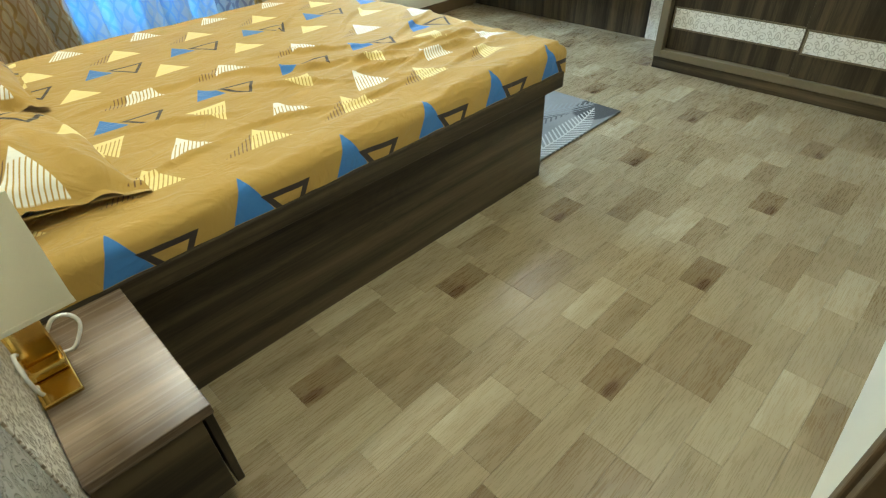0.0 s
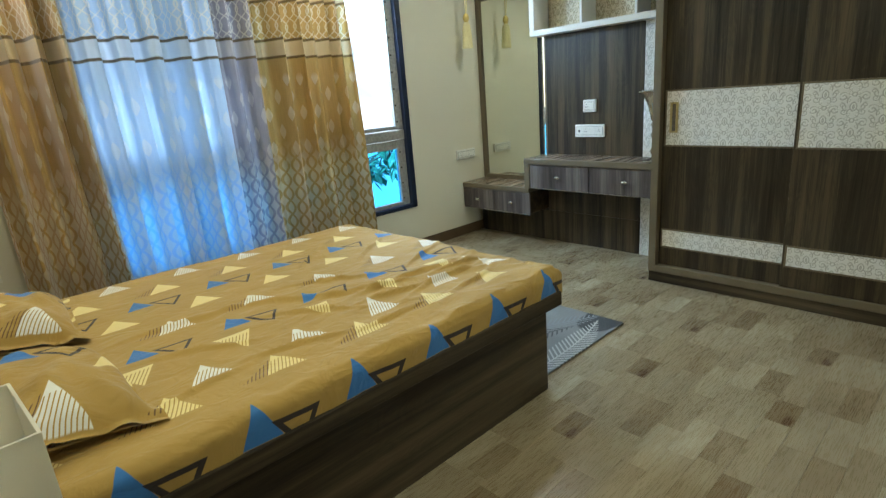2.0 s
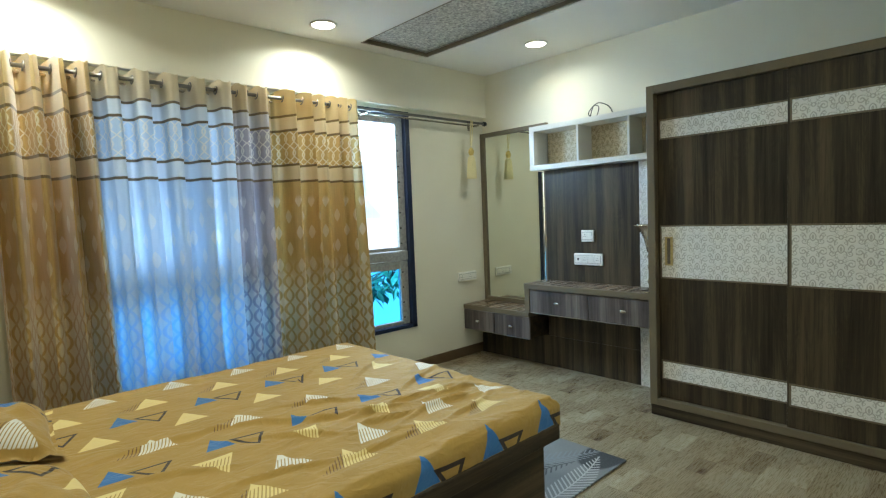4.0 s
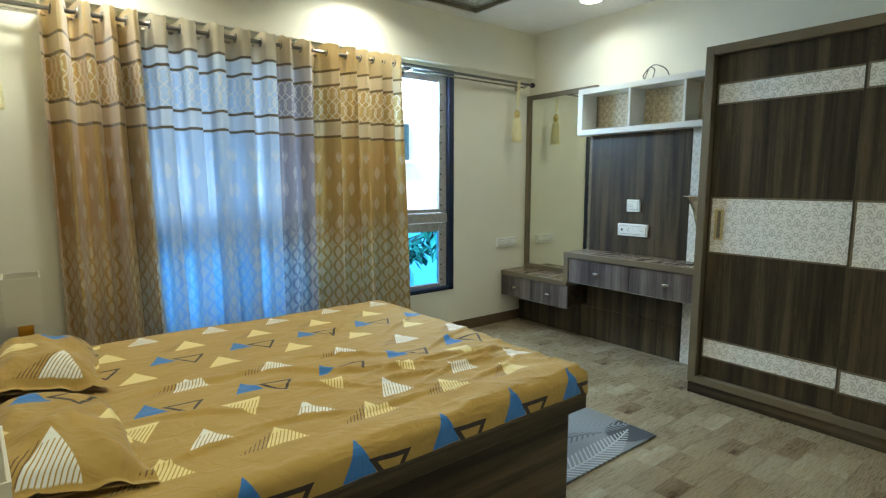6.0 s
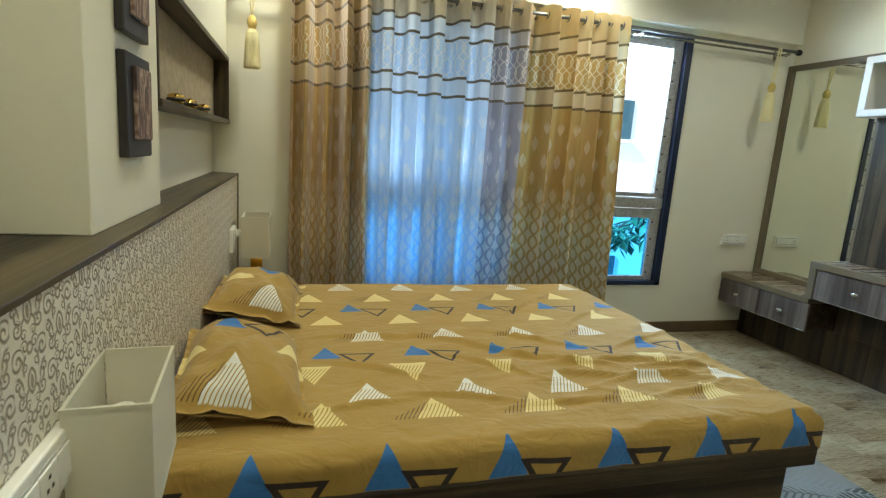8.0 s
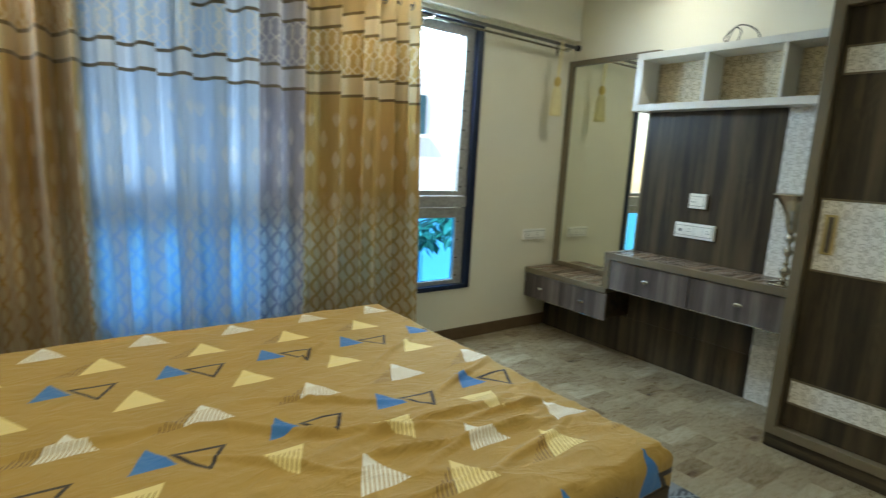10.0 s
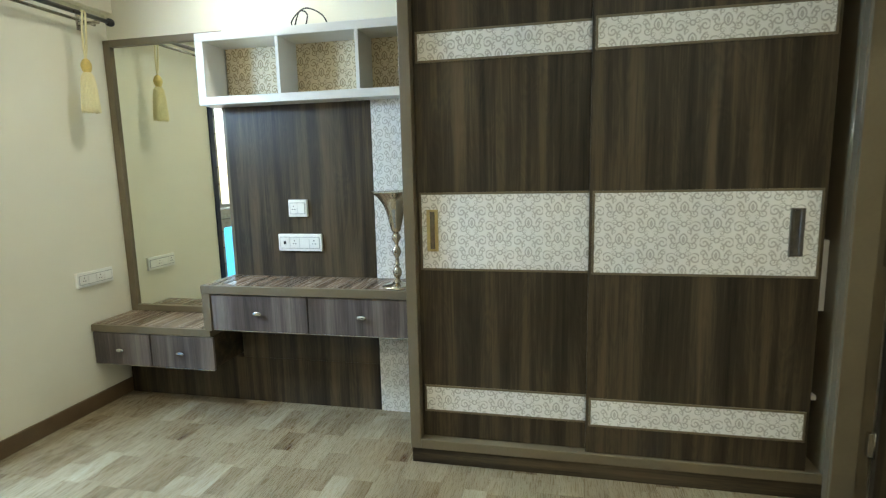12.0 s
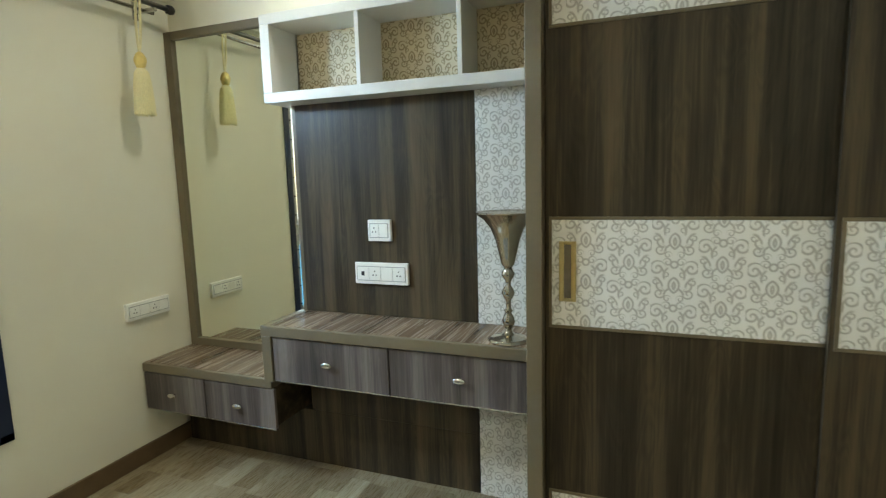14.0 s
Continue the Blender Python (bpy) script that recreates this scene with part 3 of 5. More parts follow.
# window
win = thing("window_1", (WIN_L, NORTH, WIN_B), "aluminium window in a dark blue frame", "window", kind="structure")
bm = bmesh.new()
for lo, hi in (((WIN_L, 3.935, WIN_B), (WIN_R, 4.06, WIN_B + 0.035)), ((WIN_L, 3.935, WIN_T - 0.04), (WIN_R, 4.06, WIN_T)), ((WIN_R - 0.055, 3.935, WIN_B), (WIN_R, 4.06, WIN_T)), ((WIN_L, 3.935, WIN_B), (WIN_L + 0.04, 4.06, WIN_T))):
    box(bm, lo, hi, 0.003)
part("window_frame", bm, M_DARKFRAME, win, "dark blue painted outer frame")
MULLIONS = (WIN_L + 0.04, 1.40, 2.05, 2.70, WIN_R - 0.055)
for a, b in zip(MULLIONS, MULLIONS[1:]):
    for z0, z1 in ((WIN_B + 0.035, 1.04), (1.135, WIN_T - 0.04)):
        bm = bmesh.new()
        w = 0.085
        box(bm, (a, 3.975, z0), (a + w, 4.02, z1), 0.004)
        box(bm, (b - w, 3.975, z0), (b, 4.02, z1), 0.004)
        box(bm, (a + w, 3.977, z0), (b - w, 4.018, z0 + 0.035), 0.004)
        box(bm, (a + w, 3.977, z1 - 0.075), (b - w, 4.018, z1), 0.004)
        sash = part("sash", bm, M_ALU, win, "dusty grey aluminium sash")
        bm = bmesh.new()
        k = z0 + 0.06
        while k < z1 - 0.05:
            box(bm, (b - w + 0.012, 3.971, k), (b - w + 0.030, 3.976, k + 0.012), 0.002)
            k += 0.14
        part("rivet", bm, M_BLACK, sash)
        pane = part("pane", boxed((a + w, 3.995, z0 + 0.035), (b - w, 4.0, z1 - 0.075), 0), M_GLASS if z0 > 1 else M_BLUEGLASS, win, "" if z0 > 1 else "blue tinted lower pane")
        pane.visible_shadow = False
part("transom", boxed((WIN_L + 0.04, 3.968, 1.045), (WIN_R - 0.04, 4.03, 1.13), 0.006), M_ALU, win, "dusty aluminium cross rail")

# door frames
fr = thing("door_frame", (D1_R, SOUTH, 0), "brown moulded door frame of the entrance", "door frame", kind="structure")
bm = bmesh.new()
box(bm, (D1_R - 0.045, -0.16, 0), (D1_R, 0.118, D_TOP + 0.04), 0.004)
box(bm, (D1_R, SOUTH, 0), (D1_R + 0.045, 0.128, D_TOP + 0.10), 0.005)
box(bm, (D1_R + 0.030, SOUTH, 0), (D1_R + 0.075, 0.121, D_TOP + 0.12), 0.004)
part("jamb", bm, M_BASE, fr)
bm = bmesh.new()
box(bm, (D1_L, -0.16, 0), (D1_L + 0.045, 0.118, D_TOP + 0.04), 0.004)
part("jamb", bm, M_BASE, fr)
part("lintel", boxed((D1_L + 0.045, -0.16, D_TOP), (D1_R - 0.045, 0.118, D_TOP + 0.04), 0.004), M_BASE, fr)
fr2 = thing("door_frame", (D2_R, 0.0, 0), "taupe door lining beside the wardrobe", "door frame", kind="structure")
bm = bmesh.new()
box(bm, (D2_R, -0.105, 0), (D2_R + 0.045, 0.038, D_TOP + 0.06), 0.004)
box(bm, (D2_R - 0.014, -0.055, 0), (D2_R, 0.036, D_TOP + 0.045), 0.004)
part("jamb", bm, M_OLIVE, fr2)
part("jamb", boxed((D2_L, -0.18, 0), (D2_L + 0.045, SOUTH + 0.012, D_TOP + 0.06), 0.004), M_OLIVE, fr2)
part("lintel", boxed((D2_L + 0.045, -0.18, D_TOP), (D2_R - 0.014, 0.036, D_TOP + 0.06), 0.004), M_OLIVE, fr2)
part("threshold", boxed((D2_L + 0.045, -0.18, 0.0), (D2_R - 0.014, 0.03, 0.012), 0.003), M_STONE, fr2, "black stone threshold")


# ---- doors ----
def plank_panels(parent, x0, x1, spans, y0, y1):
    for z0, z1 in spans:
        part("panel", boxed((x0, y0, z0), (x1, y1, z1), 0.003), M_SCROLL_YZ, parent, "white scroll patterned panel")


d2 = thing("door_2", (3.65, -0.10, 0), "open walnut door with white scroll panels", "door", kind="structure")
leaf = part("leaf", boxed((3.617, -0.90, 0.015), (3.653, -0.108, 2.03), 0.003), M_WALNUT_Z, d2)
plank_panels(d2, 3.613, 3.619, ((0.155, 0.265), (0.36, 1.57), (1.72, 1.92)), -0.84, -0.165)
for z in (0.25, 1.02, 1.80):
    bm = bmesh.new()
    box(bm, (3.630, -0.118, z), (3.6545, -0.080, z + 0.10), 0.002)
    tube(bm, [(3.636, -0.104, z - 0.004), (3.636, -0.104, z + 0.104)], 0.008, 10)
    part("hinge", bm, M_STEEL, d2, "steel butt hinge")

d2.location.y += 0.024
fr2.location.y += 0.024

# entrance door, swung open against the bed wall
turn = Matrix.Translation((0.0, 0.135, 0)) @ Matrix.Rotation(radians(-2.9), 4, "Z")


def turned(bm):
    bmesh.ops.transform(bm, matrix=turn, verts=bm.verts[:])
    return bm


def moved(bm):
    bmesh.ops.translate(bm, verts=bm.verts[:], vec=(0, 0.085, 0))
    return bm


d1 = thing("door_1", (0.0, 0.135, 0), "open entrance door with silver embossed skin", "door", kind="structure")
part("leaf", turned(boxed((-0.018, 0.0, 0.012), (0.018, 0.815, 2.03), 0.003)), M_OLIVE, d1, "dark edged door leaf")
part("skin", turned(boxed((0.018, 0.012, 0.03), (0.023, 0.795, 2.01), 0.002)), M_SCROLL_DOOR, d1, "silver embossed scroll skin")
bm = boxed((0.023, 0.600, 1.038), (0.036, 0.658, 1.102), 0.004)
lock = part("lock_plate", turned(moved(bm)), M_PEWTER, d1, "square pewter handle rose")
bm = tube(bmesh.new(), [(0.035, 0.630, 1.072), (0.060, 0.630, 1.072), (0.069, 0.618, 1.070), (0.071, 0.575, 1.058), (0.070, 0.535, 1.044)], 0.0105, 12)
part("lever", turned(moved(bm)), M_PEWTER, lock, "pewter door lever")
bm = boxed((0.023, 0.606, 0.945), (0.034, 0.658, 1.015), 0.004)
key = part("lock_plate", turned(moved(bm)), M_PEWTER, d1, "pewter keyhole plate")
part("keyhole", turned(moved(boxed((0.0342, 0.628, 0.968), (0.036, 0.635, 0.992), 0.001))), M_BLACK, key)

# ---- bed wall: headboard, ledge, niche ----
HB = 0.06
hb = thing("headboard", (HB, 2.4, 0), "embossed cream headboard with a walnut ledge", "headboard", kind="structure")
part("panel", boxed((WEST, 0.960, 0.0), (HB, NORTH - 0.012, 1.142), 0.002), M_SCROLL_HEAD, hb, "cream embossed scroll leatherette")
part("ledge", boxed((WEST, 0.956, 1.142), (HB + 0.004, NORTH - 0.008, 1.156), 0.003), M_WALNUT_Y, hb, "walnut ledge")
part("end_trim", boxed((HB - 0.02, NORTH - 0.012, 0.0), (HB + 0.008, NORTH - 0.001, 1.156), 0.002), M_OLIVE, hb, "dark edge strip")
nb = thing("wall_niche_shelf", (0.0, 3.0, 1.46), "walnut lined niche with a shelf", "shelf")
part("lining_top", boxed((-0.088, 2.14, 1.835), (0.012, NORTH - 0.004, 1.86), 0.003), M_WALNUT_Y, nb)
part("lining_end", boxed((-0.074, NORTH - 0.028, 1.485), (0.012, NORTH - 0.003, 1.835), 0.003), M_WALNUT_Z, nb)
part("lining_end", boxed((-0.074, 2.14, 1.485), (0.008, 2.158, 1.835), 0.003), M_WALNUT_Z, nb)
part("shelf", boxed((-0.088, 2.14, 1.46), (0.016, NORTH - 0.004, 1.485), 0.003), M_WALNUT_Y, nb)
part("backing", boxed((-0.088, 2.158, 1.485), (-0.076, NORTH - 0.028, 1.835), 0.002), M_NICHE, nb, "woven beige backing")


# ---- bed ----
BX0, BX1, BY0, BY1 = 0.075, 2.135, 1.508, 3.285
bed = thing("bed", (1.1, 2.4, 0), "walnut laminate box bed standing on the floor", "bed")
part("side_panel", boxed((BX0, BY0 + 0.036, 0.0), (BX1 - 0.075, BY0 + 0.062, 0.445), 0.002), M_WALNUT_X, bed)
part("side_panel", boxed((BX0, BY1 - 0.062, 0.0), (BX1 - 0.075, BY1 - 0.036, 0.445), 0.002), M_WALNUT_X, bed)
part("foot_panel", boxed((BX1 - 0.100, BY0 + 0.062, 0.0), (BX1 - 0.074, BY1 - 0.062, 0.445), 0.002), M_WALNUT_Y, bed)
part("deck", boxed((BX0, BY0 + 0.02, 0.445), (BX1 - 0.02, BY1 - 0.02, 0.475), 0.002), M_WALNUT_X, bed)
part("rail", boxed((BX0, BY0, 0.425), (BX1, BY0 + 0.030, 0.492), 0.004), M_WALNUT_X, bed)
part("rail", boxed((BX0, BY1 - 0.030, 0.425), (BX1, BY1, 0.492), 0.004), M_WALNUT_X, bed)
part("rail", boxed((BX1 - 0.030, BY0 + 0.030, 0.425), (BX1, BY1 - 0.030, 0.492), 0.004), M_WALNUT_Y, bed)

SX0, SX1, SY0, SY1, SZ0, SZ1 = 0.085, 2.165, 1.520, 3.275, 0.478, 0.602


FOLDS = (
    (1.20, 2.20, -0.55, 0.55, 0.018, 0.014),
    (1.62, 2.02, 0.05, 0.45, 0.017, 0.014),
    (1.75, 1.86, 0.18, 0.40, 0.017, 0.014),
    (1.45, 2.05, -0.30, 0.35, 0.015, 0.012),
    (1.80, 1.75, 0.35, 0.34, 0.015, 0.014),
    (1.55, 2.75, 0.9, 0.25, 0.014, 0.010),
    (0.75, 2.38, 0.05, 0.40, 0.016, 0.012),
    (0.70, 2.05, -0.3, 0.35, 0.014, 0.012),
    (1.95, 2.25, 0.5, 0.35, 0.014, 0.013),
    (1.30, 1.72, 0.10, 0.34, 0.018, 0.009),
    (0.95, 1.80, -0.12, 0.30, 0.016, 0.009),
    (1.50, 1.90, -0.10, 0.30, 0.019, 0.009),
    (1.92, 1.95, 0.10, 0.28, 0.020, 0.010),
    (1.15, 2.02, -0.62, 0.30, 0.019, 0.009),
    (1.40, 2.30, -0.45, 0.34, 0.018, 0.010),
    (1.85, 2.60, 0.75, 0.30, 0.016, 0.010),
    (0.62, 1.78, 0.30, 0.26, 0.014, 0.009),
)


def fold(x, y):
    """Creases of the slept-on sheet, in metres."""
    h = 0.007 * noise.noise((x * 2.6, y * 2.6, 0.3)) + 0.0035 * noise.noise((x * 8, y * 8, 1.7))
    slack = min(1.0, max(0.25, (x - 0.3) / 1.2)) * min(1.0, max(0.35, (3.0 - y) / 1.0))
    h += 0.0095 * slack * (1 - abs(noise.noise((x * 2.2 + y * 0.9, y * 6.5 - x * 2.4, 4.1))) * 2.6)
    h += 0.0050 * slack * (1 - abs(noise.noise((x * 5.0 - y * 2.0, y * 11.0 + x * 3.0, 9.1))) * 2.6)
    for cx, cy, ang, size, tall, wide in FOLDS:
        a = (x - cx) * math.cos(ang) + (y - cy) * math.sin(ang)
        b = (y - cy) * math.cos(ang) - (x - cx) * math.sin(ang) + 0.02 * math.sin(a * 9)
        h += 1.3 * tall * math.exp(-(a / size) ** 2 * 3) * math.exp(-(b / wide) ** 2)
    return h


def sheet_mesh():
    """The sheet over the mattress: a rounded slab, unrolled for its print."""
    bm = bmesh.new()
    uv = bm.loops.layers.uv.new("print")
    nx, ny, r = 280, 230, 0.045
    drop = SZ1 - SZ0 - r
    arc = r * math.pi / 2
    span_x, span_y = SX1 - SX0 - 2 * r, SY1 - SY0 - 2 * r

    def bend(s, lo, span):
        """A place along the unrolled section: (offset, drop below the top)."""
        if s < 0:
            s2 = -s
            if s2 < arc:
                t = s2 / r
                return lo + r - r * math.sin(t), r - r * math.cos(t)
            return lo, r + (s2 - arc)
        if s > span:
            s2 = s - span
            if s2 < arc:
                t = s2 / r
                return lo + r + span + r * math.sin(t), r - r * math.cos(t)
            return lo + 2 * r + span, r + (s2 - arc)
        return lo + r + s, 0.0

    ext = arc + drop
    grid = []
    for i in range(nx + 1):
        sx = -ext + (span_x + 2 * ext) * i / nx
        row = []
        for j in range(ny + 1):
            sy = -ext + (span_y + 2 * ext) * j / ny
            x, dx = bend(sx, SX0, span_x)
            y, dy = bend(sy, SY0, span_y)
            # corners are tucked: the lower drop wins
            d = max(dx, dy)
            if dx > 0 and dy > 0:
                pull = min(dx, dy) / ext
                x += (SX0 + 0.03 - x if sx < 0 else SX1 - 0.03 - x) * pull * 0.5
                y += (SY0 + 0.03 - y if sy < 0 else SY1 - 0.03 - y) * pull * 0.5
            z = SZ1 - d
            if d < 0.002:
                z += fold(x, y)
            elif d > 0.02:
                w = 0.008 * noise.noise((x * 6, y * 6, z * 4)) + 0.004 * noise.noise((x * 17, y * 17, z * 6))
                if dy >= dx:
                    y += w if sy < 0 else -w
                else:
                    x += w if sx > 0 else -w
            row.append((bm.verts.new((x, y, z)), (SX0 + r + sx, SY0 + r + sy)))
        grid.append(row)
    for i in range(nx):
        for j in range(ny):
            q = (grid[i][j], grid[i + 1][j], grid[i + 1][j + 1], grid[i][j + 1])
            f = bm.faces.new([v for v, _ in q])
            f.smooth = True
            for loop, (_, t) in zip(f.loops, q):
                loop[uv].uv = t
    return bm


ma = thing("mattress", (1.1, 2.4, 0.476), "mattress under a mustard sheet printed with triangles", "mattress")
part("sheet", sheet_mesh(), M_SHEET, ma, "creased mustard sheet printed with triangles")
part("core", boxed((SX0 + 0.012, SY0 + 0.014, 0.476), (SX1 - 0.014, SY1 - 0.014, SZ1 - 0.05), 0.03), M_CEIL, ma, "white mattress body")


def pillow(at, size, turn_z, lean, shift):
    """A plump pillow in a flanged case."""
    bm = bmesh.new()
    uv = bm.loops.layers.uv.new("print")
    n = 56
    m = Matrix.Translation(at) @ Matrix.Rotation(turn_z, 4, "Z") @ Matrix.Rotation(lean, 4, "Y")
    sides = []
    for s in (1, -1):
        g = []
        for i in range(n + 1):
            row = []
            for j in range(n + 1):
                a, b = 2 * i / n - 1, 2 * j / n - 1
                full = max(0.0, (1 - abs(a / 0.90) ** 3.0)) ** 0.6 * max(0.0, (1 - abs(b / 0.93) ** 3.6)) ** 0.6 if abs(a) < 0.90 and abs(b) < 0.93 else 0.0
                pinch = 1 + 0.05 * (a * a * b * b) - 0.05 * (1 - a * a) * b * b - 0.06 * (1 - b * b) * a * a
                w = 0.024 * noise.noise((a * 2.3 + at[1] * 5, b * 2.3, s * 2.0)) * (0.3 + full) + 0.036 * (0.35 - abs(noise.noise((a * 2.4 + b * 1.6, b * 3.4 + at[1], 3.0)))) * (1.15 - full)
                z = s * ((0.58 if s > 0 else 0.14) * size[2] * full + 0.003) - 0.016 * (1 - full) + (w if s > 0 else 0) + 0.010 * math.sin(b * 5 + at[1] * 7) * (1 - full) * abs(a)
                p = m @ Vector((a * size[0] / 2 * pinch, b * size[1] / 2 * pinch, z))
                row.append((bm.verts.new(p), (shift[0] + a * size[0] * 0.5, shift[1] + b * size[1] * 0.5)))
            g.append(row)
        for i in range(n):
            for j in range(n):
                q = [g[i][j], g[i + 1][j], g[i + 1][j + 1], g[i][j + 1]]
                if s < 0:
                    q.reverse()
                f = bm.faces.new([v for v, _ in q])
                f.smooth = True
                for loop, (_, t) in zip(f.loops, q):
                    loop[uv].uv = t
    bmesh.ops.remove_doubles(bm, verts=bm.verts[:], dist=0.0005)
    return bm


solid("pillow", pillow((0.268, 1.98, 0.658), (0.39, 0.62, 0.172), 0.04, 0.16, (0.75, 2.620)), M_SHEET, "mustard pillow with triangle print near the nightstand lamp", "pillow", "pillows on the bed")
solid("pillow", pillow((0.262, 2.83, 0.656), (0.40, 0.62, 0.168), -0.05, 0.16, (0.66, 2.610)), M_SHEET, "mustard pillow with triangle print beside the curtain", "pillow", "pillows on the bed")

# ---- nightstands and lamps ----


def nightstand(y0, y1, label):
    t = thing("nightstand", (HB, (y0 + y1) / 2, 0.21), label, "nightstand", "nightstands beside the bed")
    part("top", boxed((HB + 0.002, y0, 0.458), (0.292, y1, 0.486), 0.003), M_TOP, t, "worn walnut top with plastic film")
    part("body", boxed((HB + 0.002, y0 + 0.003, 0.215), (0.266, y1 - 0.003, 0.458), 0.002), M_WALNUT_X, t)
    d = part("drawer", boxed((0.272, y0 + 0.012, 0.205), (0.290, y1 - 0.012, 0.448), 0.002), M_WALNUT_Z, t)
    bm = boxed((0.290, (y0 + y1) / 2 - 0.03, 0.335), (0.305, (y0 + y1) / 2 + 0.03, 0.347), 0.004)
    part("handle", bm, M_STEEL, d)
    return t


nightstand(1.026, 1.538, "floating walnut nightstand beside the bed")
nightstand(3.295, 3.82, "floating walnut nightstand beside the curtain")


def square_tube(x, y, a, b, z0, z1, wall):
    """An upright square tube with an open top and bottom."""
    bm = bmesh.new()
    rings = [[bm.verts.new((x + sx * (a - d), y + sy * (b - d), z)) for sx, sy in ((-1, -1), (1, -1), (1, 1), (-1, 1))] for d, z in ((0, z0), (0, z1), (wall, z1), (wall, z0))]
    for k in range(4):
        p, q = rings[k], rings[(k + 1) % 4]
        for m in range(4):
            bm.faces.new((p[m], p[(m + 1) % 4], q[(m + 1) % 4], q[m]))
    return bm


def table_lamp(x, y, z, label, stem_y, shade_at, half, low, high, turn_z):
    """A square fabric shade on a folded brass plate."""
    t = thing("table_lamp", (x, y, z), label, "table lamp", "lamps on the nightstands")
    part("foot", boxed((x - 0.036, y - 0.08, z), (x + 0.036, y + 0.08, z + 0.010), 0.003), M_BRASS, t)
    part("stem", boxed((x - 0.034, stem_y - 0.014, z + 0.010), (x + 0.034, stem_y + 0.014, low + 0.012), 0.004), M_BRASS, t)
    part("fold", boxed((x - 0.034, stem_y - 0.050, z + 0.010), (x + 0.034, stem_y - 0.014, z + 0.034), 0.008, 4), M_BRASS, t)
    sx, sy = shade_at
    spin = Matrix.Translation((sx, sy, 0)) @ Matrix.Rotation(radians(turn_z), 4, "Z") @ Matrix.Translation((-sx, -sy, 0))

    def spun(bm):
        bmesh.ops.transform(bm, matrix=spin, verts=bm.verts[:])
        return bm

    a, b = half
    shade = part("shade", spun(square_tube(sx, sy, a, b, low, high, 0.003)), M_SHADE, t, "cream square fabric shade")
    for zz in (low, high - 0.008):
        part("rim", spun(square_tube(sx, sy, a + 0.001, b + 0.001, zz - 0.0005, zz + 0.0085, 0.0055)), M_SHADE, shade)
    bm = tube(bmesh.new(), [(x, stem_y, low + 0.012), (x, stem_y, low + 0.028)], 0.014, 12)
    part("socket", bm, M_PLATE, t)
    bm = lathe([(0.010, 0.0), (0.014, 0.015), (0.029, 0.05), (0.030, 0.065), (0.020, 0.085), (0.002, 0.094)], (x, stem_y, low + 0.022), 16)
    part("bulb", bm, M_PLATE, t, "white unlit bulb")
    return t


table_lamp(0.098, 1.322, 0.486, "brass table lamp with cream shade on the nightstand", 1.365, (0.128, 1.275), (0.063, 0.128), 0.742, 0.955, 4.0)
table_lamp(0.200, 3.62, 0.486, "brass table lamp with cream shade by the curtain", 3.62, (0.200, 3.62), (0.078, 0.116), 0.691, 0.934, 0.0)
bm = tube(bmesh.new(), curve_points([(0.125, 1.368, 0.555), (0.150, 1.374, 0.580), (0.176, 1.376, 0.572), (0.186, 1.374, 0.545), (0.172, 1.372, 0.515), (0.150, 1.374, 0.4905), (0.120, 1.385, 0.4905)], 60), 0.0042)
solid("lamp_cord", bm, M_CORD, "white lamp cord looping onto the nightstand", "cable")
bm = tube(bmesh.new(), curve_points([(0.070, 1.345, 0.560), (0.069, 1.300, 0.590), (0.068, 1.270, 0.560), (0.070, 1.265, 0.520), (0.072, 1.285, 0.4905), (0.068, 1.315, 0.4905), (0.069, 1.290, 0.505)], 60), 0.004)
solid("lamp_cord", bm, M_CORD, "coiled white cord on the nightstand", "cable")

